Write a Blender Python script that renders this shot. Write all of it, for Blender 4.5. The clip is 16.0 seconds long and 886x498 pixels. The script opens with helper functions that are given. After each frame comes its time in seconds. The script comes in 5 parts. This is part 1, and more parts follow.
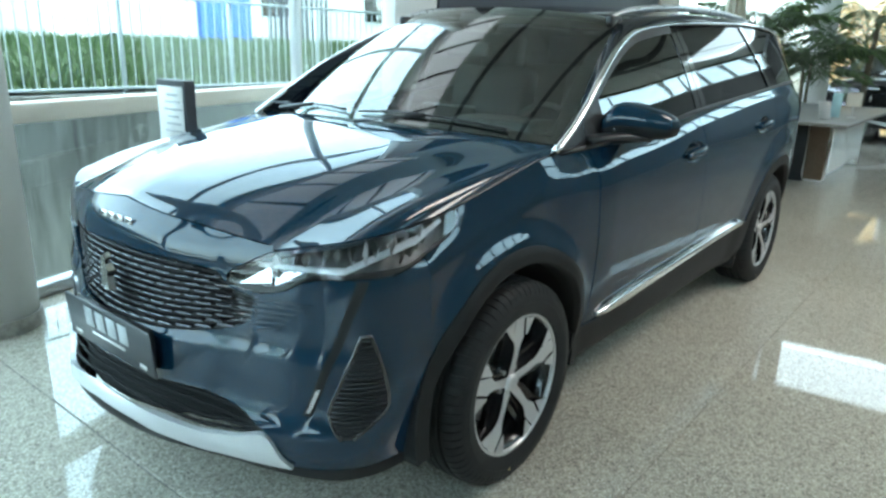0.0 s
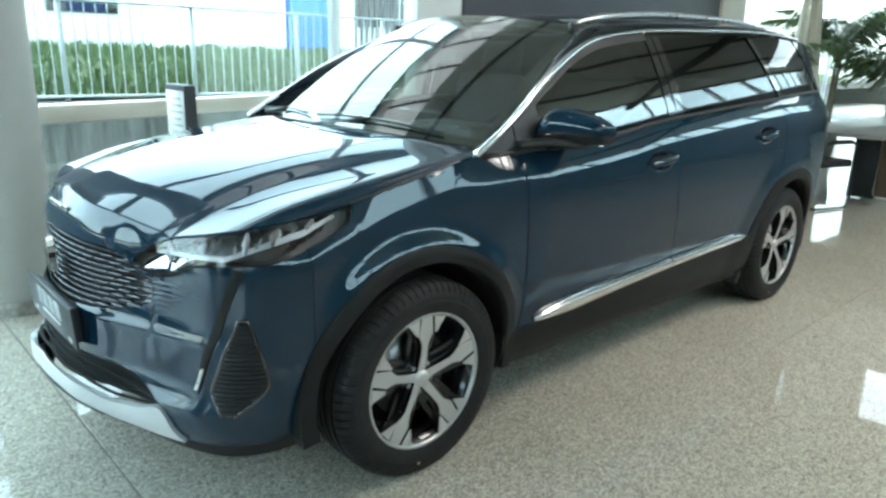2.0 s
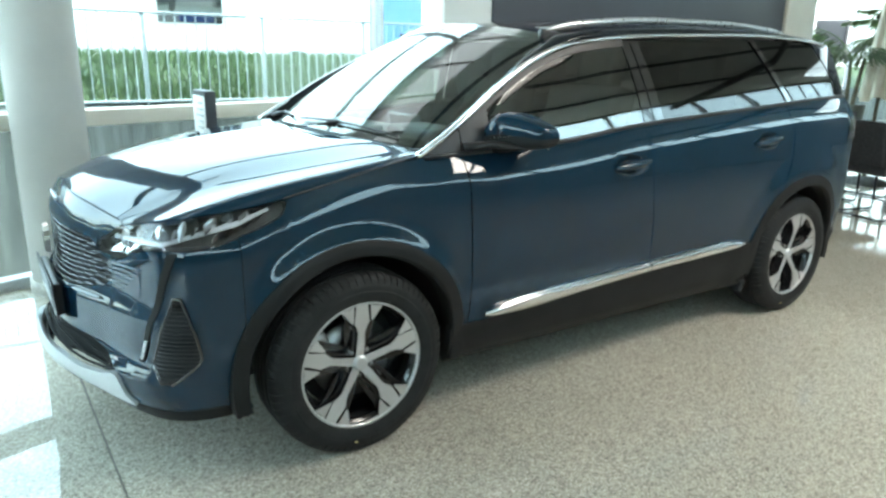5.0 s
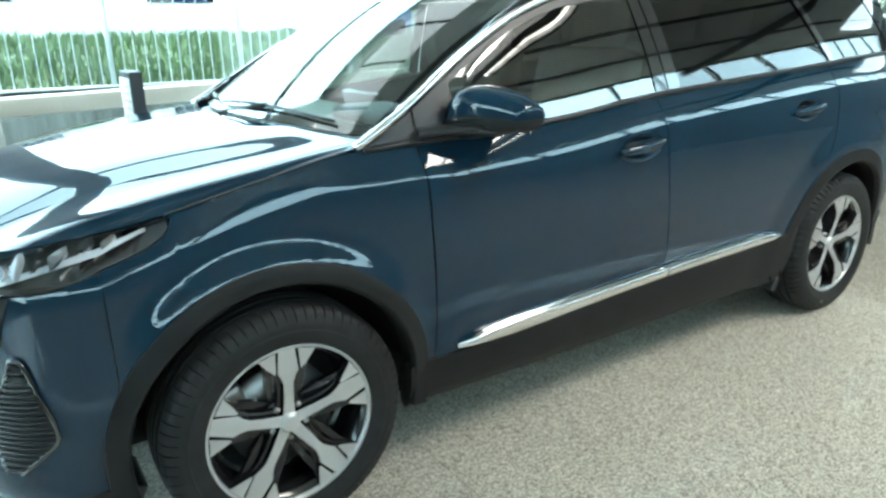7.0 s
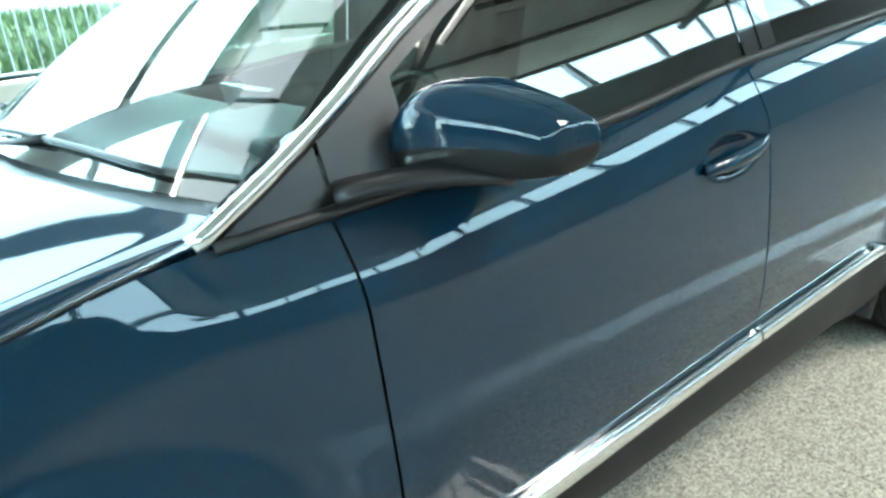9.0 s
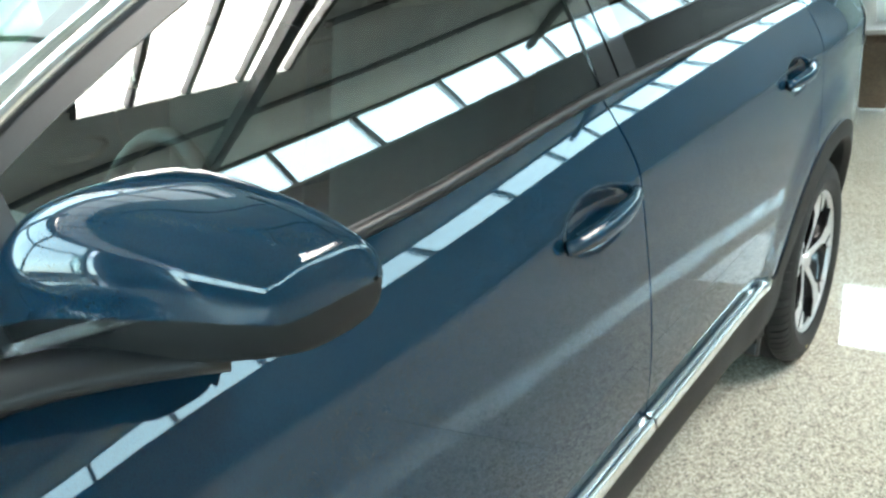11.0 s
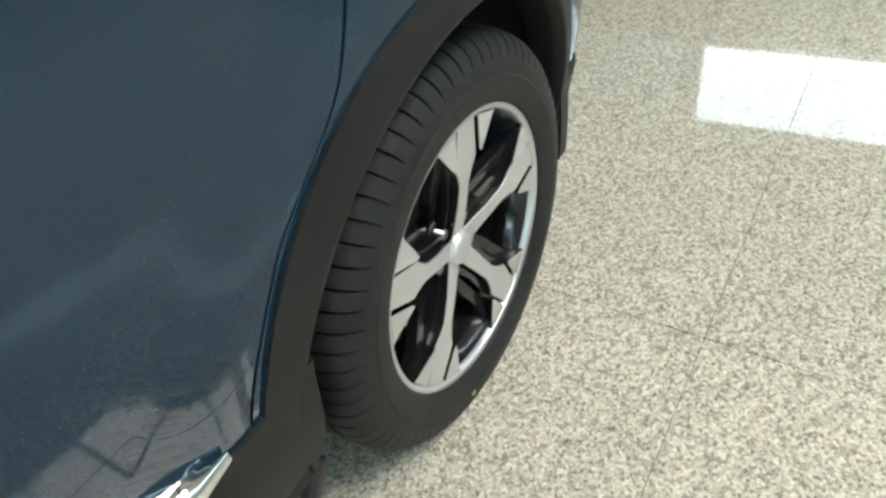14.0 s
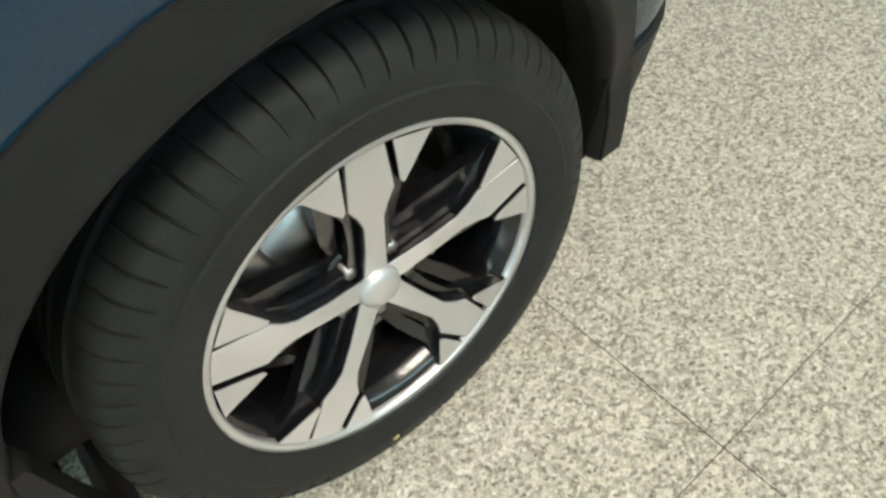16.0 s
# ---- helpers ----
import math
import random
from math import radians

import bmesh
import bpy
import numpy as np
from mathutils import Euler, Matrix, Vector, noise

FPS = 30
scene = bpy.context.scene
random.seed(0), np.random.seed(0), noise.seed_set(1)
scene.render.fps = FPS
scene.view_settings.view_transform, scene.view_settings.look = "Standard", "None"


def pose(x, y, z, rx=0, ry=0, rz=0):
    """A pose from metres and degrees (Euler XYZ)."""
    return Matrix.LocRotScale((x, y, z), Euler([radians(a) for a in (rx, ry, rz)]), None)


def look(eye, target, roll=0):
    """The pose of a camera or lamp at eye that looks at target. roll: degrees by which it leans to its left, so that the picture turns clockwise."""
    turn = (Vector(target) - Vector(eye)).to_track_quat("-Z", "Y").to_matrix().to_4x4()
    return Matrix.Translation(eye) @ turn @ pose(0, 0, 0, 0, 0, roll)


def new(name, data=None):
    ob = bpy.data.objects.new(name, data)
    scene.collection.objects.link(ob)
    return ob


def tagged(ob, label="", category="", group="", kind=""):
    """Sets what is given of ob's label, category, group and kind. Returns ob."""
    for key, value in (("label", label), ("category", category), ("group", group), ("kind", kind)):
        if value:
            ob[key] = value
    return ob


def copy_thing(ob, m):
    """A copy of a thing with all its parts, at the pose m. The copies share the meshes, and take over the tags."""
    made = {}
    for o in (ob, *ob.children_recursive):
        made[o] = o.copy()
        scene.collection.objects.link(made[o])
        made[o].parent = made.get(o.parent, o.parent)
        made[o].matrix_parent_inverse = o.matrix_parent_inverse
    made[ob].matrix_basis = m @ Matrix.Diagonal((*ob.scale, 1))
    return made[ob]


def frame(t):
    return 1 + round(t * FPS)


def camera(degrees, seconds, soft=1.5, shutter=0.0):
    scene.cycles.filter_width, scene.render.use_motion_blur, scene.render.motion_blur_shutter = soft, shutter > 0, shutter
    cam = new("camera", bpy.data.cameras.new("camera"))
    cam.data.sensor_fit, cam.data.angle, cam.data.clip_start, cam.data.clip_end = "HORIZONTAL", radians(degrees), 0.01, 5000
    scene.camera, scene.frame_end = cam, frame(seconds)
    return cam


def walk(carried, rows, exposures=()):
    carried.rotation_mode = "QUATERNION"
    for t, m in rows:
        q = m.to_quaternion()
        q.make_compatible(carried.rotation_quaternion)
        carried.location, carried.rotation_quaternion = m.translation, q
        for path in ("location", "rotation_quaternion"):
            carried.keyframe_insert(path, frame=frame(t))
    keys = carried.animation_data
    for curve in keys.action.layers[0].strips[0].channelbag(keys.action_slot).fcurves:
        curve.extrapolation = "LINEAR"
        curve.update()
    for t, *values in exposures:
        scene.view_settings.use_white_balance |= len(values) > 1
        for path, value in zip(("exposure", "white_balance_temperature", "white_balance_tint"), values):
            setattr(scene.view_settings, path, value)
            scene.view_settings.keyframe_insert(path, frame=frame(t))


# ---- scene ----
# camera and walk
cam = camera(65.2, 16.0, soft=2.7)
PATH = [
    (0, (-1.773, -1.995, 1.413), (-0.277, -0.793, 0.849), 1.5),
    (0.5, (-1.715, -2.188, 1.418), (-0.275, -0.918, 0.859), 1.2),
    (1, (-1.677, -2.342, 1.43), (-0.276, -1.025, 0.877), 1.9),
    (1.5, (-1.539, -2.415, 1.412), (-0.18, -1.05, 0.871), 2.0),
    (2, (-1.421, -2.492, 1.414), (-0.11, -1.083, 0.87), 1.5),
    (2.5, (-1.348, -2.681, 1.414), (-0.091, -1.223, 0.874), 1.7),
    (3, (-1.306, -2.839, 1.434), (-0.095, -1.341, 0.893), 1.9),
    (5.5, (-1.036, -2.964, 1.436), (0.054, -1.376, 0.899), 0.9),
    (6, (-0.96, -2.862, 1.408), (0.202, -1.342, 0.827), 1.1),
    (6.5, (-0.752, -2.718, 1.411), (0.374, -1.178, 0.811), -0.0),
    (7, (-0.587, -2.539, 1.388), (0.473, -0.954, 0.784), -1.0),
    (7.5, (-0.414, -2.256, 1.387), (0.64, -0.679, 0.754), -2.7),
    (8, (-0.218, -2.017, 1.361), (0.833, -0.455, 0.685), -4.2),
    (10.5, (0.281, -1.395, 1.359), (1.591, -0.067, 0.639), -5.8),
    (11, (0.436, -1.415, 1.339), (1.821, -0.154, 0.638), -6.6),
    (11.5, (0.71, -1.475, 1.348), (2.195, -0.351, 0.62), -5.9),
    (12, (0.932, -1.45, 1.304), (2.497, -0.464, 0.543), -5.8),
    (12.5, (1.242, -1.429, 1.256), (2.843, -0.532, 0.46), -4.5),
    (13, (1.588, -1.422, 1.208), (3.076, -0.476, 0.266), -6.2),
    (13.5, (1.851, -1.432, 1.174), (3.216, -0.468, 0.076), -6.6),
    (14, (2.124, -1.359, 1.091), (3.351, -0.472, -0.215), -7.9),
    (14.5, (2.33, -1.312, 1.009), (3.451, -0.501, -0.435), -9.1),
    (15, (2.462, -1.314, 0.954), (3.457, -0.397, -0.519), -11.5),
    (15.5, (2.56, -1.348, 0.995), (3.307, -0.327, -0.554), -14.6),
    (16, (2.643, -1.354, 1.032), (3.303, -0.293, -0.53), -10.9),
]
EXPOSURES = [(0.0, 3.42, 7300, 13), (3.0, 3.63, 7700, 14), (5.5, 3.77, 7700, 13), (8.0, 4.2, 7200, 9), (11.0, 4.47, 7450, 12), (13.0, 4.18, 7600, 14), (16.0, 3.98, 8250, 15)]
walk(cam, [(t, look(eye, target, roll)) for t, eye, target, roll in PATH], EXPOSURES)

# ---- world, sun, large lights ----
SUN_EL, SUN_AZ = 68.0, 192.0
world = bpy.data.worlds.new("sky")
scene.world = world
world.use_nodes = True
_wn = world.node_tree.nodes
_sky = _wn.new("ShaderNodeTexSky")
_sky.sky_type, _sky.sun_disc = "NISHITA", False
_sky.sun_elevation, _sky.sun_rotation = radians(SUN_EL), radians(90 - SUN_AZ)
_sky.air_density, _sky.dust_density = 1.0, 1.0
# a thin bright veil of high cloud over the blue
_veil, _cloud, _cmap = _wn.new("ShaderNodeMix"), _wn.new("ShaderNodeTexNoise"), _wn.new("ShaderNodeMapRange")
_veil.data_type = "RGBA"
_cloud.inputs["Scale"].default_value, _cloud.inputs["Detail"].default_value = 2.2, 5
_cmap.inputs["From Min"].default_value, _cmap.inputs["From Max"].default_value = 0.3, 0.7
_cmap.inputs["To Min"].default_value, _cmap.inputs["To Max"].default_value = 0.45, 0.75
_veil.inputs[7].default_value = (4.6, 6.8, 9.0, 1)
world.node_tree.links.new(_cloud.outputs[0], _cmap.inputs["Value"])
world.node_tree.links.new(_cmap.outputs[0], _veil.inputs[0])
world.node_tree.links.new(_sky.outputs[0], _veil.inputs[6])
world.node_tree.links.new(_veil.outputs[2], _wn["Background"].inputs[0])
_wn["Background"].inputs[1].default_value = 0.15

sun = new("sun", bpy.data.lights.new("sun", "SUN"))
sun.data.energy, sun.data.angle, sun.data.color = 0.9, radians(0.6), (1.0, 0.95, 0.86)
_d = Vector((math.cos(radians(SUN_EL)) * math.cos(radians(SUN_AZ)), math.cos(radians(SUN_EL)) * math.sin(radians(SUN_AZ)), math.sin(radians(SUN_EL))))
sun.matrix_world = look(_d * 30, (0, 0, 0))


def opening_light(name, m, w, h, power, color=(0.82, 0.93, 1.0)):
    """A lamp that fills an opening with the sky's light."""
    la = bpy.data.lights.new(name, "AREA")
    la.shape, la.size, la.size_y, la.energy, la.color = "RECTANGLE", w, h, power, color
    ob = new(name, la)
    ob.matrix_world = m
    return ob


# ---- materials ----
def mat(name, color, rough=0.5, metal=0.0, coat=0.0, coat_rough=0.03, ior=1.5, spec=0.5):
    m = bpy.data.materials.new(name)
    m.use_nodes = True
    b = m.node_tree.nodes["Principled BSDF"]
    b.inputs["Base Color"].default_value = (*color, 1)
    b.inputs["Roughness"].default_value = rough
    b.inputs["Metallic"].default_value = metal
    b.inputs["Coat Weight"].default_value = coat
    b.inputs["Coat Roughness"].default_value = coat_rough
    b.inputs["IOR"].default_value = ior
    b.inputs["Specular IOR Level"].default_value = spec
    return m


def nodes(m):
    return m.node_tree.nodes, m.node_tree.links, m.node_tree.nodes["Principled BSDF"]


def coords(m, scale=(1, 1, 1), kind="Object"):
    n, l, b = nodes(m)
    tc, mp = n.new("ShaderNodeTexCoord"), n.new("ShaderNodeMapping")
    mp.inputs["Scale"].default_value = scale
    l.new(tc.outputs[kind], mp.inputs[0])
    return mp.outputs[0]


def ramp(m, fac, stops):
    n, l, b = nodes(m)
    r = n.new("ShaderNodeValToRGB")
    el = r.color_ramp.elements
    while len(el) < len(stops):
        el.new(0.5)
    for e, (p, c) in zip(el, stops):
        e.position, e.color = p, (*c, 1)
    l.new(fac, r.inputs[0])
    return r.outputs[0]


def tex_noise(m, vec, scale, detail=4, rough=0.55):
    n, l, b = nodes(m)
    t = n.new("ShaderNodeTexNoise")
    t.inputs["Scale"].default_value, t.inputs["Detail"].default_value, t.inputs["Roughness"].default_value = scale, detail, rough
    l.new(vec, t.inputs["Vector"])
    return t.outputs[0]


def bump(m, height, strength=0.2, distance=0.002):
    n, l, b = nodes(m)
    bp = n.new("ShaderNodeBump")
    bp.inputs["Strength"].default_value, bp.inputs["Distance"].default_value = strength, distance
    l.new(height, bp.inputs["Height"])
    l.new(bp.outputs[0], b.inputs["Normal"])


def mix(m, fac, a, b2, mode="MIX"):
    n, l, b = nodes(m)
    x = n.new("ShaderNodeMix")
    x.data_type, x.blend_type = "RGBA", mode
    for sock, v in ((x.inputs[0], fac), (x.inputs[6], a), (x.inputs[7], b2)):
        if isinstance(v, (int, float)):
            sock.default_value = v
        elif isinstance(v, tuple):
            sock.default_value = (*v, 1)
        else:
            l.new(v, sock)
    return x.outputs[2]


def noisy(name, color, rough=0.5, var=0.12, scale=6, bump_s=0.1, bump_scale=120, rough_var=0.08, **kw):
    """A plain surface with colour and roughness that vary at two scales, and fine relief."""
    m = mat(name, color, rough, **kw)
    n, l, b = nodes(m)
    v = coords(m)
    big, fine = tex_noise(m, v, scale), tex_noise(m, v, bump_scale, 3)
    lo, hi = tuple(c * (1 - var) for c in color), tuple(min(1, c * (1 + var)) for c in color)
    l.new(ramp(m, big, [(0.3, lo), (0.7, hi)]), b.inputs["Base Color"])
    mr = n.new("ShaderNodeMapRange")
    mr.inputs["To Min"].default_value, mr.inputs["To Max"].default_value = max(0, rough - rough_var), min(1, rough + rough_var)
    l.new(fine, mr.inputs["Value"])
    l.new(mr.outputs[0], b.inputs["Roughness"])
    bump(m, fine, bump_s, 0.001)
    return m


def paint_material(name, dark, light):
    """Metallic flake car paint under a clear coat."""
    m = mat(name, light, 0.5, metal=0.0, coat=1.0, coat_rough=0.022, spec=0.0)
    n, l, b = nodes(m)
    v = coords(m)
    vo = n.new("ShaderNodeTexVoronoi")
    vo.inputs["Scale"].default_value = 900
    l.new(v, vo.inputs["Vector"])
    big = tex_noise(m, v, 2.0, 2)
    flake = ramp(m, vo.outputs["Distance"], [(0.0, light), (0.8, dark)])
    l.new(mix(m, ramp(m, big, [(0.35, (0.1,) * 3), (0.7, (0.3,) * 3)]), flake, tuple(c * 0.8 for c in dark)), b.inputs["Base Color"])
    b.inputs["Coat IOR"].default_value = 1.52
    return m


def glass_material(name, tint, ior=1.5):
    """A thin tinted pane: clear through, mirror-like by the angle."""
    m = bpy.data.materials.new(name)
    m.use_nodes = True
    n, l = m.node_tree.nodes, m.node_tree.links
    n.clear()
    out, mx = n.new("ShaderNodeOutputMaterial"), n.new("ShaderNodeMixShader")
    tr, gl, lw = n.new("ShaderNodeBsdfTransparent"), n.new("ShaderNodeBsdfGlossy"), n.new("ShaderNodeLayerWeight")
    lw.inputs[0].default_value = 0.5
    pw_, sc = n.new("ShaderNodeMath"), n.new("ShaderNodeMath")
    pw_.operation, sc.operation = "POWER", "MULTIPLY_ADD"
    pw_.inputs[1].default_value = 4.5
    base = ((ior - 1) / (ior + 1)) ** 2 * 1.8
    sc.inputs[1].default_value, sc.inputs[2].default_value = 0.96 - base, base
    l.new(lw.outputs["Facing"], pw_.inputs[0])
    l.new(pw_.outputs[0], sc.inputs[0])
    tr.inputs[0].default_value = (*tint, 1)
    gl.inputs["Roughness"].default_value = 0.0
    l.new(sc.outputs[0], mx.inputs[0])
    l.new(tr.outputs[0], mx.inputs[1])
    l.new(gl.outputs[0], mx.inputs[2])
    l.new(mx.outputs[0], out.inputs[0])
    return m


PAINT = paint_material("blue_paint", (0.0017, 0.018, 0.035), (0.0030, 0.034, 0.063))
ROOF_PAINT = paint_material("dark_roof_paint", (0.004, 0.008, 0.013), (0.012, 0.018, 0.026))
CLAD = noisy("cladding_plastic", (0.013, 0.0133, 0.0133), 0.55, 0.15, 9, 0.2, 900, spec=0.2)
BLACK = noisy("black_plastic", (0.012, 0.012, 0.013), 0.4, 0.2, 8, 0.1, 500)
GLOSS_BLACK = mat("gloss_black", (0.006, 0.006, 0.007), 0.08, coat=1.0)
CHROME = noisy("chrome", (0.80, 0.80, 0.80), 0.08, 0.03, 5, 0.02, 200, 0.04, metal=1.0)
SILVER = noisy("brushed_silver", (0.62, 0.63, 0.64), 0.28, 0.04, 6, 0.0, 40, 0.03, metal=0.95)
MACHINED = noisy("machined_alloy", (0.60, 0.595, 0.59), 0.38, 0.04, 6, 0.0, 40, 0.03, metal=0.75)
RUBBER = noisy("tyre_rubber", (0.017, 0.0175, 0.0175), 0.58, 0.25, 18, 0.3, 260, spec=0.22)
RIM_BLACK = noisy("rim_black_lacquer", (0.006, 0.006, 0.007), 0.22, 0.2, 10, 0.03, 300, 0.05, coat=0.35)
# near-black for recesses and inner boxes, with their shade put into the colour
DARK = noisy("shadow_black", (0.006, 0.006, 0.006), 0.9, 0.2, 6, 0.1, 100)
STEEL = noisy("brake_steel", (0.42, 0.41, 0.40), 0.35, 0.12, 30, 0.1, 220, 0.1, metal=1.0)
GLASS_CLEAR = glass_material("windscreen_glass", (0.62, 0.70, 0.68), 2.0)
GLASS_FRONT = glass_material("door_glass", (0.36, 0.44, 0.40), 1.85)
GLASS_PRIVACY = glass_material("privacy_glass", (0.05, 0.055, 0.06))
GLASS_LAMP = glass_material("lamp_glass", (0.85, 0.88, 0.9))
GLASS_ROOM = glass_material("facade_glass", (0.84, 0.92, 0.89))
DARK_CHROME = noisy("dark_chrome", (0.10, 0.10, 0.105), 0.25, 0.05, 8, 0.03, 200, 0.05, metal=1.0)
LAMP_GREY = noisy("lamp_housing", (0.12, 0.12, 0.122), 0.25, 0.1, 20, 0.02, 300, 0.05, metal=0.6)
LAMP_WHITE = noisy("light_guide", (0.78, 0.79, 0.80), 0.2, 0.03, 20, 0.02, 300, 0.05, coat=0.5)
SATIN = noisy("satin_silver_plastic", (0.60, 0.61, 0.62), 0.32, 0.04, 6, 0.0, 40, 0.03, metal=0.35)
SEAT = noisy("seat_cloth", (0.035, 0.036, 0.04), 0.85, 0.3, 40, 0.4, 700)
RED_LAMP = mat("red_lamp", (0.25, 0.008, 0.01), 0.1, coat=1.0)


def floor_material():
    m = mat("polished_granite", (0.4, 0.38, 0.34), 0.07, ior=1.45, spec=0.5)
    n, l, b = nodes(m)
    v = coords(m, kind="Object")
    geo = n.new("ShaderNodeNewGeometry")
    pos = geo.outputs["Position"]

    def voro(scale):
        t = n.new("ShaderNodeTexVoronoi")
        t.inputs["Scale"].default_value = scale
        warp = n.new("ShaderNodeVectorMath")
        warp.operation = "MULTIPLY_ADD"
        l.new(tex_noise_color(m, pos, scale * 1.7), warp.inputs[0])
        warp.inputs[1].default_value = (0.6 / scale,) * 3
        l.new(pos, warp.inputs[2])
        l.new(warp.outputs[0], t.inputs["Vector"])
        sep = n.new("ShaderNodeSeparateColor")
        l.new(t.outputs["Color"], sep.inputs[0])
        return sep.outputs[0]
    coarse = ramp(m, voro(165), [(0.0, (0.05, 0.047, 0.043)), (0.2, (0.19, 0.172, 0.148)), (0.45, (0.42, 0.385, 0.325)), (0.75, (0.57, 0.535, 0.46)), (1.0, (0.80, 0.77, 0.69))])
    fine = ramp(m, voro(330), [(0.0, (0.08, 0.075, 0.07)), (0.12, (0.30, 0.275, 0.235)), (0.6, (0.46, 0.425, 0.36)), (1.0, (0.64, 0.605, 0.54))])
    grain = mix(m, 0.5, coarse, fine)
    info = n.new("ShaderNodeObjectInfo")
    slab = ramp(m, info.outputs["Random"], [(0.0, (0.95, 0.95, 0.95)), (1.0, (1.03, 1.02, 1.0))])
    cloud = ramp(m, tex_noise(m, pos, 0.9, 3), [(0.3, (0.94, 0.94, 0.93)), (0.7, (1.04, 1.03, 1.02))])
    l.new(mix(m, 1.0, mix(m, 1.0, grain, slab, "MULTIPLY"), cloud, "MULTIPLY"), b.inputs["Base Color"])
    smear = tex_noise(m, pos, 3.5, 5, 0.65)
    mr = n.new("ShaderNodeMapRange")
    mr.inputs["From Min"].default_value, mr.inputs["From Max"].default_value = 0.35, 0.75
    mr.inputs["To Min"].default_value, mr.inputs["To Max"].default_value = 0.015, 0.07
    l.new(smear, mr.inputs["Value"])
    l.new(mr.outputs[0], b.inputs["Roughness"])
    bump(m, tex_noise(m, pos, 3.0, 2), 0.006, 0.004)
    return m


def tex_noise_color(m, vec, scale):
    n, l, b = nodes(m)
    t = n.new("ShaderNodeTexNoise")
    t.inputs["Scale"].default_value, t.inputs["Detail"].default_value = scale, 1
    l.new(vec, t.inputs["Vector"])
    return t.outputs["Color"]


FLOOR = floor_material()
GROUT = noisy("floor_joint", (0.16, 0.15, 0.135), 0.8, 0.2, 5)
WHITE = noisy("white_paint", (0.78, 0.77, 0.74), 0.6, 0.04, 2, 0.05, 90)
CREAM = noisy("cream_plaster", (0.62, 0.58, 0.50), 0.7, 0.06, 2, 0.1, 70)
COLUMN = noisy("column_plaster", (0.56, 0.55, 0.52), 0.55, 0.06, 3, 0.1, 60)
PANEL = noisy("dark_wall_panel", (0.045, 0.048, 0.060), 0.45, 0.1, 2, 0.05, 120)
ALU = noisy("window_aluminium", (0.55, 0.57, 0.58), 0.4, 0.06, 4, 0.05, 200, metal=0.3)
GALV = noisy("galvanised_steel", (0.42, 0.46, 0.48), 0.45, 0.1, 12, 0.1, 150, metal=0.6)
CEIL = noisy("ceiling_deck", (0.74, 0.75, 0.72), 0.7, 0.1, 1.5, 0.1, 50)
CEIL_DARK = noisy("ceiling_beam", (0.11, 0.112, 0.11), 0.6, 0.15, 3)
GRASS_SOIL = noisy("grass_soil", (0.022, 0.042, 0.012), 0.95, 0.4, 2, 0.6, 30)
ASPHALT = noisy("outdoor_paving", (0.11, 0.108, 0.102), 0.9, 0.2, 1, 0.3, 60)
BACK_WALL = noisy("far_facade", (0.50, 0.51, 0.48), 0.8, 0.08, 0.4, 0.1, 8)


def concrete_material():
    m = noisy("stained_concrete", (0.24, 0.24, 0.225), 0.85, 0.2, 3, 0.3, 40)
    n, l, b = nodes(m)
    v = coords(m, (3.5, 3.5, 0.35))
    streak = ramp(m, tex_noise(m, v, 2.2, 6, 0.7), [(0.35, (0.045, 0.048, 0.045)), (0.65, (0.15, 0.155, 0.145))])
    l.new(streak, b.inputs["Base Color"])
    return m


def wood_material(name, dark, light):
    m = noisy(name, light, 0.45, 0.1)
    n, l, b = nodes(m)
    v = coords(m, (1.5, 14, 14))
    l.new(ramp(m, tex_noise(m, v, 3.0, 6, 0.7), [(0.3, dark), (0.7, light)]), b.inputs["Base Color"])
    return m


def leaf_material(name, dark, light):
    m = mat(name, light, 0.5)
    n, l, b = nodes(m)
    info = n.new("ShaderNodeNewGeometry")
    l.new(ramp(m, info.outputs["Random Per Island"], [(0.0, dark), (1.0, light)]), b.inputs["Base Color"])
    b.inputs["Transmission Weight"].default_value = 0.0
    return m


CONCRETE = concrete_material()
BROWN = wood_material("brown_desk_panel", (0.10, 0.065, 0.04), (0.17, 0.11, 0.07))
DESK_GREY = noisy("grey_desk_top", (0.20, 0.195, 0.18), 0.35, 0.08, 5, 0.05, 150)
ANTHRACITE = noisy("anthracite_laminate", (0.035, 0.040, 0.046), 0.5, 0.1, 5)
LEAF = leaf_material("palm_leaf", (0.025, 0.060, 0.016), (0.075, 0.14, 0.04))
BLADE = leaf_material("grass_blade", (0.016, 0.045, 0.010), (0.05, 0.10, 0.025))
BARK = noisy("palm_stem", (0.10, 0.085, 0.055), 0.85, 0.3, 12, 0.5, 60)
FABRIC = noisy("beige_fabric", (0.50, 0.45, 0.36), 0.85, 0.1, 8, 0.4, 500)
PAPER = noisy("white_paper", (0.80, 0.80, 0.78), 0.6, 0.03, 10)
GREY_PRINT = mat("grey_print", (0.45, 0.46, 0.47), 0.7)


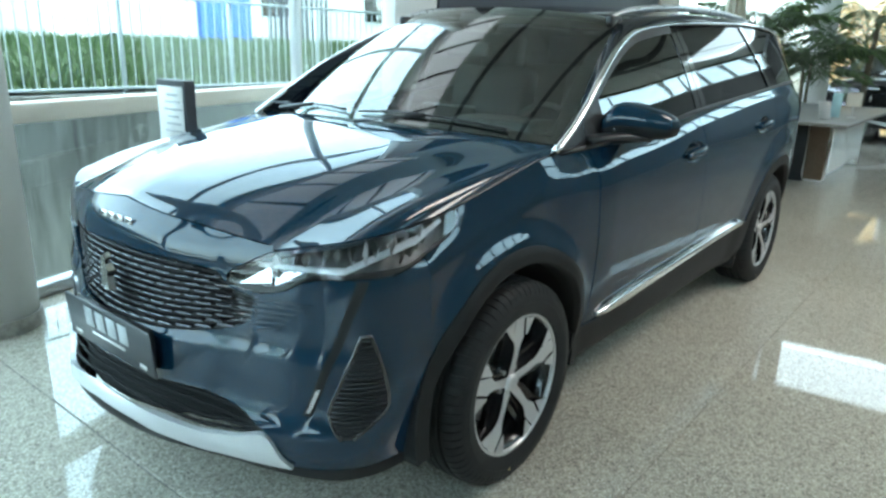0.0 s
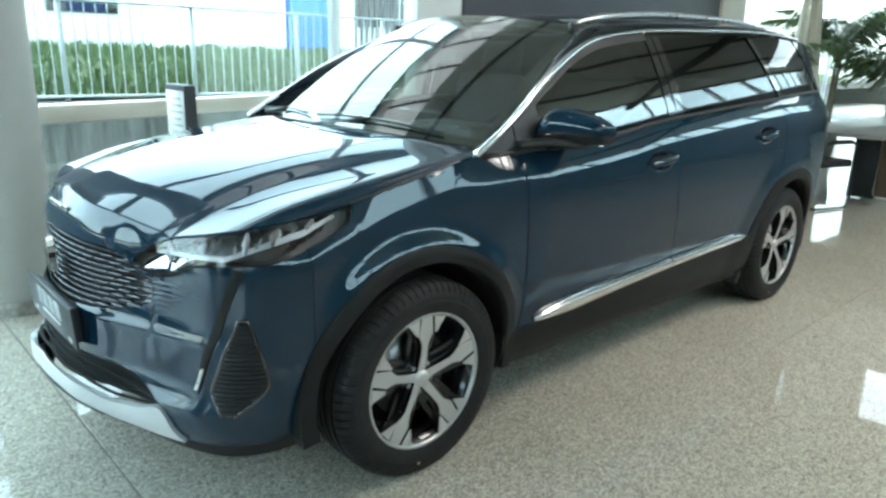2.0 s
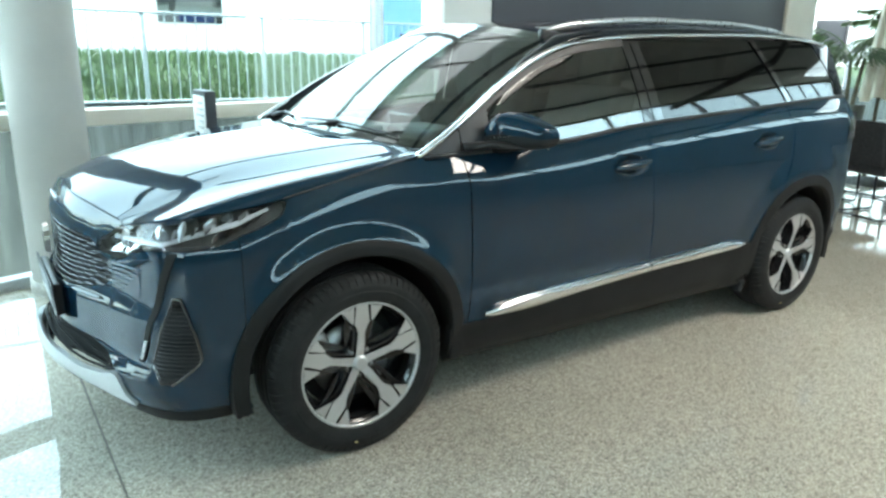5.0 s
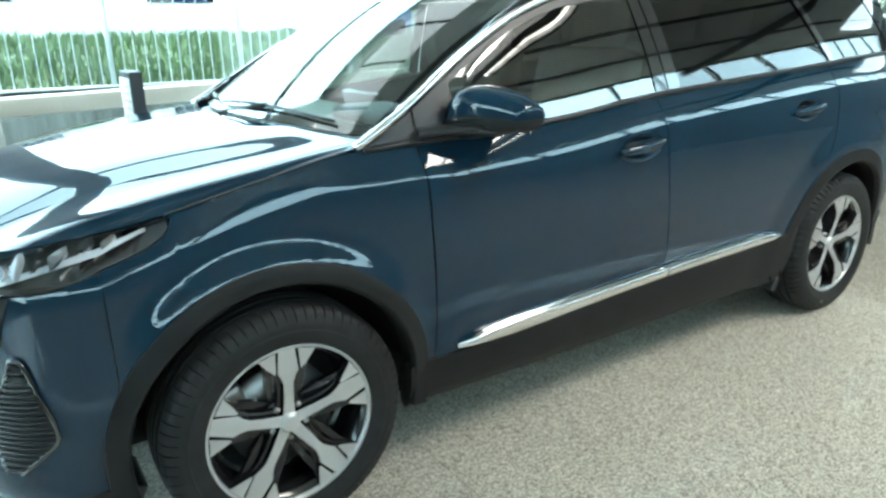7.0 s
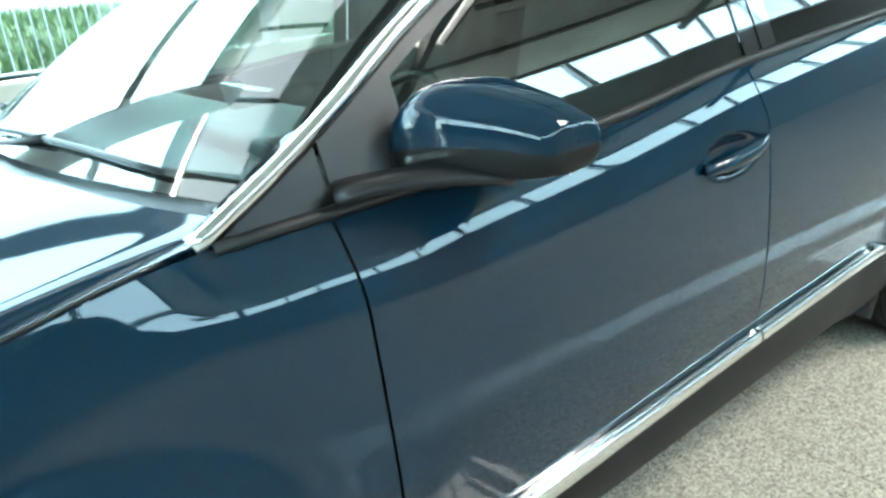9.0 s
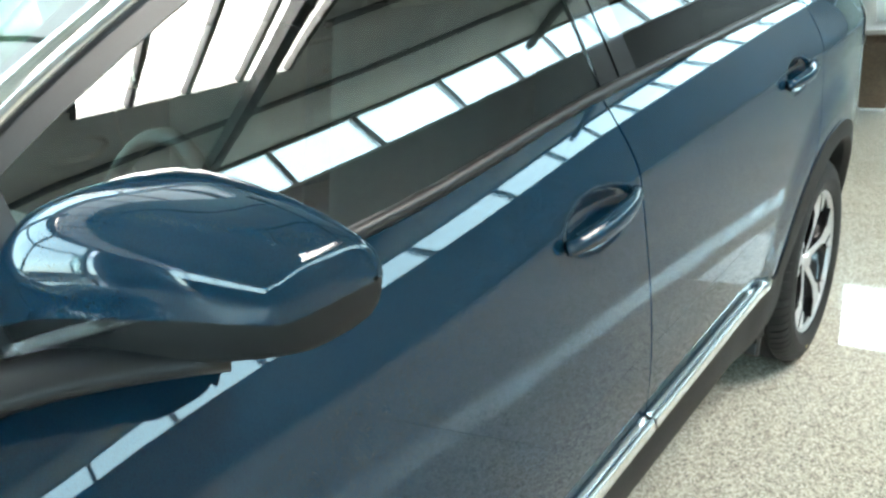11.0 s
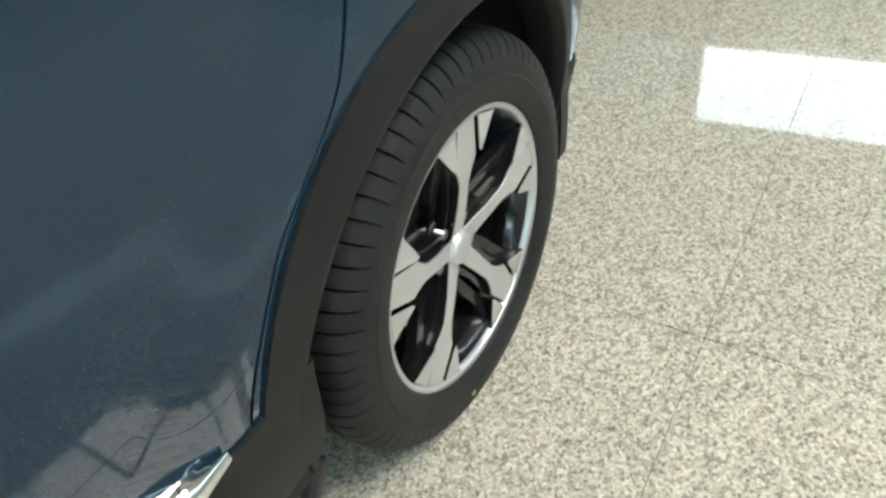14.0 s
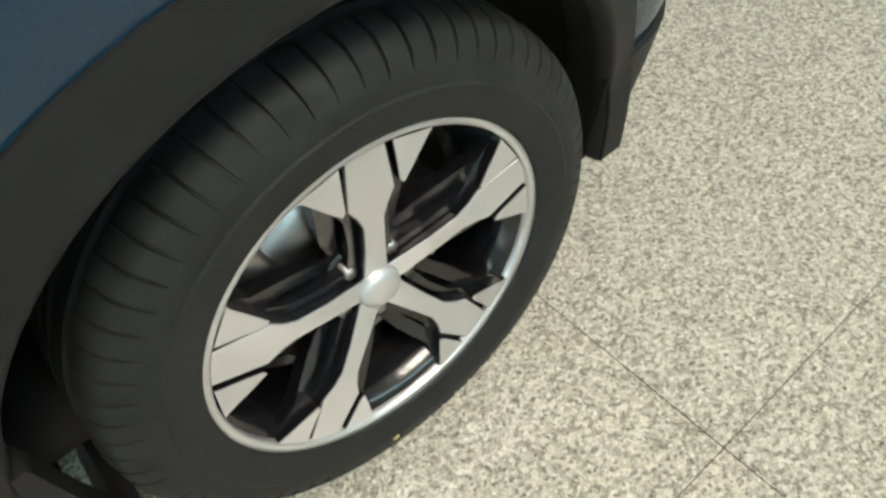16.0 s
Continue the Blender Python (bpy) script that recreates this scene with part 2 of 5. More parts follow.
# ---- building helpers ----
def curve_fn(*pts):
    """A smooth function through a few (x, value) pairs."""
    xs, ys = [p[0] for p in pts], [p[1] for p in pts]
    d = [(ys[i + 1] - ys[i]) / (xs[i + 1] - xs[i]) for i in range(len(xs) - 1)]
    m = [d[0]] + [0.0 if d[i - 1] * d[i] <= 0 else 2 * d[i - 1] * d[i] / (d[i - 1] + d[i]) for i in range(1, len(d))] + [d[-1]]

    def f(x):
        if x <= xs[0]:
            return ys[0]
        if x >= xs[-1]:
            return ys[-1]
        i = max(k for k in range(len(xs) - 1) if xs[k] <= x)
        h = xs[i + 1] - xs[i]
        t = (x - xs[i]) / h
        return (2 * t**3 - 3 * t**2 + 1) * ys[i] + (t**3 - 2 * t**2 + t) * h * m[i] + (3 * t**2 - 2 * t**3) * ys[i + 1] + (t**3 - t**2) * h * m[i + 1]
    return f


def lerp(a, b, t):
    return a + (b - a) * t


def part(name, bm, material, parent=None, label="", smooth=True):
    """Links a bmesh as one mesh object under a thing or a part."""
    me = bpy.data.meshes.new(name)
    if smooth:
        for f in bm.faces:
            f.smooth = True
    bm.to_mesh(me)
    bm.free()
    me.materials.append(material)
    ob = new(name, me)
    ob.parent = parent
    if label:
        ob["label"] = label
    return ob


def thing(name, label, category, group="", kind="", at=(0, 0, 0)):
    ob = new(name)
    ob.location = at
    ob.empty_display_size = 0.1
    return tagged(ob, label, category, group, kind)


def box_bm(sx, sy, sz, at=(0, 0, 0), bevel=0.0, seg=2, bm=None, rot=None):
    one = bmesh.new()
    bmesh.ops.create_cube(one, size=1)
    bmesh.ops.scale(one, vec=(sx, sy, sz), verts=one.verts)
    if bevel:
        bmesh.ops.bevel(one, geom=one.edges[:], offset=bevel, segments=seg, affect="EDGES", profile=0.7)
    m = Matrix.Translation(at) @ (rot.to_4x4() if rot else Matrix())
    one.transform(m)
    if bm is None:
        return one
    join(bm, one)
    return bm


def join(bm, other):
    me = bpy.data.meshes.new("tmp")
    other.to_mesh(me)
    other.free()
    bm.from_mesh(me)
    bpy.data.meshes.remove(me)
    return bm


def lathe_bm(profile, seg=48, axis="y", bm=None, at=(0, 0, 0), close=False):
    """Turns (radius, along) pairs about an axis."""
    bm = bm or bmesh.new()
    rings = []
    for k in range(seg):
        a = 2 * math.pi * k / seg
        ring = []
        for r, h in profile:
            p = (r * math.cos(a), h, r * math.sin(a)) if axis == "y" else (r * math.cos(a), r * math.sin(a), h)
            ring.append(bm.verts.new(Vector(p) + Vector(at)))
        rings.append(ring)
    n = len(profile)
    for k in range(seg):
        a, b = rings[k], rings[(k + 1) % seg]
        for i in range(n if close else n - 1):
            bm.faces.new((a[i], a[(i + 1) % n], b[(i + 1) % n], b[i]))
    return bm


def tube_bm(points, radius, seg=8, bm=None, flat=1.0, cap=True):
    """A tube along points; radius may be a function of 0..1."""
    bm = bm or bmesh.new()
    pts = [Vector(p) for p in points]
    rings, up = [], Vector((0, 0, 1))
    for i, p in enumerate(pts):
        t = (pts[min(i + 1, len(pts) - 1)] - pts[max(i - 1, 0)]).normalized()
        side = t.cross(up)
        side = side.normalized() if side.length > 1e-3 else Vector((1, 0, 0))
        top = side.cross(t)
        r = radius(i / (len(pts) - 1)) if callable(radius) else radius
        rings.append([bm.verts.new(p + side * r * math.cos(2 * math.pi * k / seg) + top * r * flat * math.sin(2 * math.pi * k / seg)) for k in range(seg)])
    for a, b in zip(rings, rings[1:]):
        for k in range(seg):
            bm.faces.new((a[k], a[(k + 1) % seg], b[(k + 1) % seg], b[k]))
    if cap:
        bm.faces.new(rings[0][::-1])
        bm.faces.new(rings[-1])
    return bm


def skin(name, f, nu, nv, material, parent, off=0.0, lip=0.012, holes=(), mirror=False, label="", inward=None, lip_dir=None, dents=()):
    """One body panel on a surface f(u, v), with edges turned inwards by lip and round holes (x, z, rx, rz) cut out."""
    bm = bmesh.new()
    flip = Vector((1, -1 if mirror else 1, 1))
    e = 1e-3
    g = []
    for i in range(nu + 1):
        row = []
        for j in range(nv + 1):
            u, v = i / nu, j / nv
            p = Vector(f(u, v))
            if off or lip:
                a = Vector(f(min(u + e, 1), v)) - Vector(f(max(u - e, 0), v))
                b = Vector(f(u, min(v + e, 1))) - Vector(f(u, max(v - e, 0)))
                n = a.cross(b)
                n = n.normalized() if n.length > 1e-12 else Vector((0, -1, 0))
                c = inward or Vector((1.4, 0, 0.7))
                if n.dot(c - p) > 0:
                    n = -n
            else:
                n = Vector((0, 0, 0))
            p = p + n * off
            for hx, hz, rx, rz in dents:
                r = math.hypot((p.x - hx) / rx, (p.z - hz) / rz)
                if r < 1:
                    p.y += 0.040 * (1 - r**3) ** 1.3
            for hx, hz, rx, rz in holes:
                du, dw = (p.x - hx) / rx, (p.z - hz) / rz
                r = math.hypot(du, dw)
                step = 0.75 * max(abs((Vector(f(min(u + 1 / nu, 1), v)) - Vector(f(max(u - 1 / nu, 0), v))).x) / 2 / rx, 1 / nv * 0.7 / rz)
                if 1e-6 < r and abs(r - 1) < step:
                    p = side(hx + du / r * rx, hz + dw / r * rz)
            row.append(bm.verts.new(p * flip))
            row[-1].normal = Vector((n.x, n.y * flip.y, n.z))
        g.append(row)
    inner = {vv: vv.normal.copy() for row in g for vv in row}
    for i in range(nu):
        for j in range(nv):
            q = (g[i][j], g[i + 1][j], g[i + 1][j + 1], g[i][j + 1])
            c = sum((vv.co for vv in q), Vector()) / 4
            if any(((c.x - hx) / rx) ** 2 + ((c.z - hz) / rz) ** 2 < 0.98 for hx, hz, rx, rz in holes):
                continue
            try:
                bm.faces.new(q if not mirror else q[::-1])
            except ValueError:
                pass
    if lip:
        edges = [ed for ed in bm.edges if ed.is_boundary]
        ends = {}
        for ed in edges:
            ed.smooth = False
            for vv in ed.verts:
                if vv not in ends:
                    ends[vv] = bm.verts.new(vv.co - inner[vv] * lip if lip_dir is None else vv.co + Vector((lip_dir.x, lip_dir.y * flip.y, lip_dir.z)) * lip)
        for ed in edges:
            a, b = ed.verts
            bm.faces.new((a, b, ends[b], ends[a]))
    bmesh.ops.delete(bm, geom=[vv for vv in bm.verts if not vv.link_faces], context="VERTS")
    bmesh.ops.remove_doubles(bm, verts=bm.verts, dist=1e-5)
    return part(name, bm, material, parent, label)


def both(fn, *a, **k):
    """Builds a left part and its right twin."""
    return fn(*a, mirror=False, **k), fn(*a, mirror=True, **k)


# ---- the car's surfaces (metres; the nose points to -x, its left side to -y) ----
AXLE_R, WHEEL_Z = 2.84, 0.345
belt = curve_fn((-0.45, 0.925), (-0.26, 0.962), (0.0, 1.018), (0.28, 1.072), (0.5, 1.085), (0.97, 1.105), (1.41, 1.150), (2.0, 1.185), (2.41, 1.207), (2.9, 1.235), (3.4, 1.25))
belt_w = curve_fn((-0.45, 0.788), (-0.2, 0.804), (0.0, 0.810), (0.25, 0.819), (0.42, 0.840), (0.7, 0.855), (1.2, 0.860), (2.6, 0.858), (3.1, 0.839), (3.4, 0.796))
side_w = curve_fn((-0.45, 0.858), (-0.3, 0.845), (-0.1, 0.840), (0.15, 0.844), (0.4, 0.880), (0.6, 0.897), (1.5, 0.901), (2.4, 0.900), (2.9, 0.902), (3.2, 0.892), (3.4, 0.874))
flank_x = curve_fn((-0.45, 0.25), (0.1, 0.4), (0.6, 1.0), (2.6, 1.0), (3.2, 0.6))
DLO_TOP = curve_fn((0.28, 1.075), (0.48, 1.190), (0.68, 1.312), (0.98, 1.448), (1.14, 1.490), (1.51, 1.530), (1.97, 1.550), (2.52, 1.562), (3.0, 1.548), (3.3, 1.50))


shoulder = curve_fn((-0.45, 0.80), (0.1, 0.83), (0.6, 0.85), (3.4, 0.85))


def smooth(a, b, x):
    t = min(1.0, max(0.0, (x - a) / (b - a)))
    return t * t * (3 - 2 * t)


def shelf(s):
    """Rolls over and then runs on at one slope; 0..1 to 0..1."""
    u = min(1.0, s / 0.55)
    return (0.55 * (u**3 - u**4 / 2) + max(0.0, s - 0.55)) / 0.725


def flank(t, full):
    """The swell of the body side over its height: slight at the ends of the car, full along the doors."""
    slim = 0.002 - 0.14 * min(0.0, t - 0.62) ** 2
    wide = 0.029 - (0.24 if t < 0.68 else 0.15) * (t - 0.68) ** 2
    return lerp(slim, wide, full)


def arch_bulge(x, z):
    """How far the panels swell out over the wheel arches."""
    f = 0.044 * (1 - smooth(0.44, 0.55, math.hypot(x, z - 0.345))) * smooth(-0.44, -0.28, x) * (1 - smooth(0.26, 0.50, x))
    r = 0.014 * (1 - smooth(0.49, 0.64, math.hypot(x - 2.84, z - 0.345))) * (1 - smooth(3.05, 3.30, x))
    return f + r


def width(x, z):
    """Half the body's width at a height."""
    zb = belt(x)
    if z <= zb:
        t = (z - 0.2) / (zb - 0.2)
        sh = shoulder(x)
        if t <= sh:
            return side_w(x) + flank(t, flank_x(x)) + arch_bulge(x, z)
        s = (t - sh) / (1 - sh)
        return lerp(side_w(x) + flank(sh, flank_x(x)) + arch_bulge(x, z), belt_w(x), lerp(shelf(s), s**1.4, smooth(0.30, 0.62, x)))
    dz = z - zb
    return belt_w(x) - 0.34 * dz - 0.33 * dz * dz


NOSE = [(0, 0), (0.14, 0.006), (0.28, 0.026), (0.42, 0.066), (0.54, 0.105), (0.66, 0.138), (0.77, 0.170), (0.87, 0.210), (0.94, 0.262), (0.982, 0.335), (1.0, 0.45)]


def nose_curve(q):
    """The plan of the front end: share of the half width and setback, over 0..1 from the middle to the wing."""
    s = q * (len(NOSE) - 1)
    i = min(int(s), len(NOSE) - 2)
    t = s - i
    p = [NOSE[max(i - 1, 0)] if i else (-NOSE[1][0], NOSE[1][1]), NOSE[i], NOSE[i + 1], NOSE[min(i + 2, len(NOSE) - 1)]]
    return [0.5 * (2 * p[1][k] + (p[2][k] - p[0][k]) * t + (2 * p[0][k] - 5 * p[1][k] + 4 * p[2][k] - p[3][k]) * t * t + (3 * p[1][k] - p[0][k] - 3 * p[2][k] + p[3][k]) * t**3) for k in (0, 1)]


nose_x = curve_fn((0.18, -0.84), (0.27, -0.905), (0.34, -0.942), (0.385, -0.942), (0.43, -0.904), (0.48, -0.889), (0.595, -0.886), (0.63, -0.868), (0.67, -0.860), (0.75, -0.859), (0.84, -0.853), (0.885, -0.843), (0.93, -0.818), (0.985, -0.778))
XF = -0.41


def front(q, z):
    """A point of the front end; past q = 1 it runs on along the wing, one metre for each 1."""
    if q >= 1:
        x = XF + (q - 1)
        return Vector((x, -width(x, z), z))
    yn, g = nose_curve(max(q, 0))
    xc = nose_x(z)
    return Vector((xc + g / 0.45 * (XF - xc), -yn * width(XF, min(z, belt(XF))), z))


def nq(y):
    """Where on 0..1 the front end reaches a half width of y."""
    lo, hi = 0.0, 1.0
    for _ in range(30):
        m = (lo + hi) / 2
        lo, hi = (m, hi) if nose_curve(m)[0] * 0.885 < y else (lo, m)
    return lo


def side(x, z):
    return Vector((x, -width(x, z), z))


rear_x = curve_fn((0.2, 3.56), (0.35, 3.66), (0.5, 3.70), (0.7, 3.69), (0.9, 3.63), (1.1, 3.61), (1.25, 3.55), (1.5, 3.38), (1.6, 3.30))
XR = 3.25


def rear(q, z):
    yn, g = nose_curve(q)
    xc = rear_x(z)
    return Vector((xc - g / 0.45 * (xc - XR), -yn * width(XR, z), z))


car = thing("car", "dark teal-blue metallic SUV with black cladding on the granite floor", "car")

ARCH_F, ARCH_R = (0.0, WHEEL_Z, 0.435, 0.435), (AXLE_R, WHEEL_Z, 0.440, 0.440)
clad_top = curve_fn((0.35, 0.395), (0.57, 0.40), (1.0, 0.435), (1.56, 0.455), (2.32, 0.475), (2.5, 0.50))
gap_f = curve_fn((0.25, 0.492), (0.42, 0.490), (0.8, 0.468), (1.1, 0.455))
gap_b = curve_fn((0.25, 1.560), (0.46, 1.550), (0.9, 1.488), (1.2, 1.455))
gap_r = curve_fn((0.25, 2.34), (0.48, 2.36), (0.66, 2.44), (0.80, 2.58), (0.95, 2.635), (1.25, 2.60))
G = 0.0025


def between(xl, xr, zl, zh):
    """A side panel between two edges in x (by height) and two in z (by length)."""
    def f(u, v):
        z = lerp(zl(xl(0.5)), zh(xl(0.8)), v)
        x = lerp(xl(z), xr(z), u)
        z = lerp(zl(x), zh(x), v)
        x = lerp(xl(z), xr(z), u)
        return side(x, z)
    return f


HANDLE_F, HANDLE_R = (1.335, 0.985, 0.105, 0.043), (2.385, 1.035, 0.100, 0.042)
below_belt = lambda x: belt(x) - 0.012
wing_lamp = curve_fn((-0.42, 0.864), (-0.33, 0.886), (-0.255, 0.918), (-0.236, 0.940), (-0.228, 0.970))
wing_top = lambda x: min(belt(x) - 0.004, wing_lamp(x)) if x < -0.228 else belt(x) - 0.004
for mirror in (False, True):
    wing = skin("wing", between(lambda z: XF + G, lambda z: gap_f(z) - G, lambda x: 0.24, wing_top), 72, 48, PAINT, car, holes=[ARCH_F], mirror=mirror)
    fdoor = skin("front_door", between(lambda z: gap_f(z) + G, lambda z: gap_b(z) - G, lambda x: clad_top(x) - 0.02, below_belt), 128, 84, PAINT, car, dents=[HANDLE_F], mirror=mirror)
    rdoor = skin("rear_door", between(lambda z: gap_b(z) + G, lambda z: gap_r(z) - G, lambda x: clad_top(x) - 0.02, below_belt), 128, 84, PAINT, car, holes=[ARCH_R], dents=[HANDLE_R], mirror=mirror)
    quarter = skin("rear_quarter", between(lambda z: gap_r(z) + G, lambda z: XR, lambda x: 0.24, below_belt), 56, 56, PAINT, car, holes=[ARCH_R], mirror=mirror)
    # door handles in their dished recesses
    for door, (hx, hz, rx, rz) in ((fdoor, HANDLE_F), (rdoor, HANDLE_R)):
        s = 1 if mirror else -1
        w = width(hx, hz)
        pts = [(hx - 0.112 + 0.224 * k / 16, s * (w + 0.006 + 0.020 * math.sin(math.pi * k / 16) ** 0.6), hz + 0.002 + 0.022 * (k / 16 - 0.45)) for k in range(17)]
        part("handle", tube_bm(pts, lambda t: 0.010 + 0.006 * math.sin(math.pi * t), 10, flat=1.15), PAINT, door)
    # lower cladding
    def sill(u, v):
        x = lerp(0.40, 2.46, u)
        z = lerp(0.235 - 0.02 * u, clad_top(x), v)
        p = side(x, z)
        return p + Vector((0, -0.010 * math.sin(math.pi * min(1, v * 1.15)) + 0.06 * max(0, 0.2 - v), 0))
    skin("sill_cladding", sill, 40, 12, CLAD, car, off=0.006, lip=0.03, mirror=mirror, label="matt black plastic sill")

    def trim_fn(x0, x1, h):
        def f(u, v):
            x = lerp(x0, x1, u)
            zm = 0.425 + 0.034 * (x - 0.57) + 0.012 * math.sin(math.pi * (x - 0.57) / 1.75)
            hh = h(x)
            p = side(x, zm + (v - 0.45) * hh)
            return p + Vector((0, -0.016 * (math.sin(math.pi * v) ** 0.5) * min(1, hh / 0.02), 0))
        return f
    th = curve_fn((0.57, 0.002), (0.68, 0.042), (0.82, 0.062), (1.1, 0.050), (1.55, 0.042), (2.0, 0.046), (2.18, 0.048), (2.32, 0.002))
    skin("side_trim", trim_fn(0.57, 1.548, th), 40, 8, CHROME, car, off=0.010, lip=0.01, mirror=mirror, label="polished chrome side strip")
    skin("side_trim", trim_fn(1.556, 2.32, th), 32, 8, CHROME, car, off=0.010, lip=0.01, mirror=mirror, label="polished chrome side strip")
    # wheel-arch flares
    for cx, a0, a1 in ((0.0, -12, 192), (AXLE_R, -12, 192)):
        def flare(u, v):
            a = radians(lerp(a0, a1, u))
            square = math.sin(2 * a) ** 2 if math.cos(a) < 0 < math.sin(a) else 0.0
            r = lerp(0.412 + 0.006 * square, 0.476 + 0.022 * square, v) if cx else lerp(0.408, 0.468, v)
            x, z = cx + r * math.cos(a), WHEEL_Z + r * math.sin(a)
            w = front(1 + x - XF, z).y if x > XF else front(max(0.86, 1 - (XF - x) * 0.55), z).y
            if x < XF:
                p = front(max(0.80, 1 - (XF - x) * 1.6), z)
            bulge = 0.005 + 0.008 * (1 - v)
            y = -max(abs(w), 0.86) - bulge
            if v < 0.10:
                y += (0.10 - v) * 0.25
            return Vector((x, y, z))
        skin("arch_cladding", flare, 56, 12, CLAD, car, lip=0.05, lip_dir=Vector((0, 1, 0)), mirror=mirror, label="matt black plastic wheel-arch flare")
        bm = bmesh.new()
        s = 1 if mirror else -1
        n = 28
        rows = [[bm.verts.new((cx + r * math.cos(radians(a0 + (a1 - a0) * k / n)), s * y, WHEEL_Z + r * math.sin(radians(a0 + (a1 - a0) * k / n)))) for k in range(n + 1)] for r, y in ((0.418 if cx else 0.414, 0.875), (0.434 if cx else 0.43, 0.82), (0.434 if cx else 0.43, 0.56), (0.1, 0.55))]
        for a, b in zip(rows, rows[1:]):
            for k in range(n):
                bm.faces.new((a[k], a[k + 1], b[k + 1], b[k]))
        part("wheel_housing", bm, DARK, car, "black felt wheel-arch lining")
        bm = bmesh.new()
        box_bm(0.03, 0.17, 0.075 if cx else 0.05, (cx - 0.395, s * (0.77 if cx else 0.70), 0.205 if cx else 0.225), 0.010, 2, bm, Matrix.Rotation(radians(25), 3, "Y"))
        part("air_deflector", bm, BLACK, car, "small black plastic air deflector")

# ---- front end ----
def front_patch(q0, q1, zl, zh):
    return lambda u, v: front(lerp(q0, q1, u), lerp(zl(lerp(q0, q1, u)), zh(lerp(q0, q1, u)), v))


def whole_front(zl, zh, qmax):
    """The same from the right end across the middle to the left end."""
    def f(u, v):
        k = 2 * u - 1
        q = abs(k) * qmax
        p = front(q, lerp(zl(q), zh(q), v))
        return Vector((p.x, p.y if k > 0 else -p.y, p.z))
    return f


lamp_lo = curve_fn((0.38, 0.780), (0.42, 0.772), (0.471, 0.774), (0.538, 0.789), (0.583, 0.812), (0.664, 0.834), (0.757, 0.838), (0.89, 0.842), (1.0, 0.868), (1.08, 0.890), (1.155, 0.922), (1.174, 0.944))
lamp_hi = curve_fn((0.38, 0.815), (0.471, 0.862), (0.53, 0.884), (0.636, 0.903), (0.756, 0.918), (0.922, 0.932), (1.053, 0.944), (1.174, 0.964))
grille_lo = curve_fn((0.0, 0.612), (nq(0.25), 0.622), (nq(0.45), 0.655), (nq(0.535), 0.695))
grille_hi = curve_fn((0.0, 0.832), (nq(0.25), 0.828), (nq(0.42), 0.812), (nq(0.455), 0.775), (nq(0.535), 0.757))
nose_hi = curve_fn((0.0, 0.960), (nq(0.3), 0.932), (nq(0.5), 0.908), (nq(0.60), 0.898))
silver_lo = curve_fn((0.0, 0.366), (0.13, 0.352), (0.24, 0.324), (0.354, 0.290), (0.5, 0.280), (0.62, 0.284))
silver_hi = curve_fn((0.0, 0.402), (0.2, 0.388), (0.343, 0.358), (0.44, 0.364), (0.521, 0.386), (0.605, 0.290))
intake_hi = curve_fn((0.0, 0.474), (0.29, 0.466), (0.376, 0.450), (0.505, 0.398), (0.526, 0.390))

GQ = nq(0.53)
bumper = skin("front_bumper", whole_front(lambda q: intake_hi(q) if q < nq(0.61) else (silver_hi(q) if q < nq(0.68) else 0.285), lambda q: grille_lo(q) if q < GQ else lamp_lo(q) - 0.004, 1.0), 150, 40, PAINT, car)
skin("nose_panel", whole_front(lambda q: (grille_hi(q) if q < nq(0.45) else lamp_hi(q)) + 0.003, lambda q: max(nose_hi(q), lamp_hi(q) + 0.005) if q > nq(0.45) else nose_hi(q), nq(0.61)), 80, 14, PAINT, car)
skin("bumper_lip", whole_front(lambda q: 0.300 - 0.060 * min(1, q / 0.5), lambda q: silver_lo(q) if q < nq(0.70) else 0.285, 0.995), 90, 8, CLAD, car, off=0.002, lip=0.03, label="matt black lower bumper edge")
skin("skid_trim", whole_front(lambda q: silver_lo(q), lambda q: max(silver_hi(q), silver_lo(q) + 0.002), nq(0.69)), 90, 8, SATIN, car, off=0.012, lip=0.02, label="satin silver skid strip")
grille = skin("grille", whole_front(grille_lo, grille_hi, GQ), 70, 12, DARK, car, off=-0.035, lip=0, label="black grille with rows of short chrome bars")
intake = skin("lower_intake", whole_front(lambda q: silver_hi(q), intake_hi, nq(0.61)), 60, 8, DARK, car, off=-0.05, lip=0)
for k in range(4):
    zf = (k + 0.6) / 4.4
    pts = []
    for i in range(61):
        kk = 2 * i / 60 - 1
        q = abs(kk) * nq(0.60)
        p = front(q, lerp(silver_hi(q), intake_hi(q), zf))
        pts.append((p.x + 0.015, p.y if kk > 0 else -p.y, p.z))
    part("intake_slat", tube_bm(pts, 0.006, 6, flat=0.8), DARK, intake)

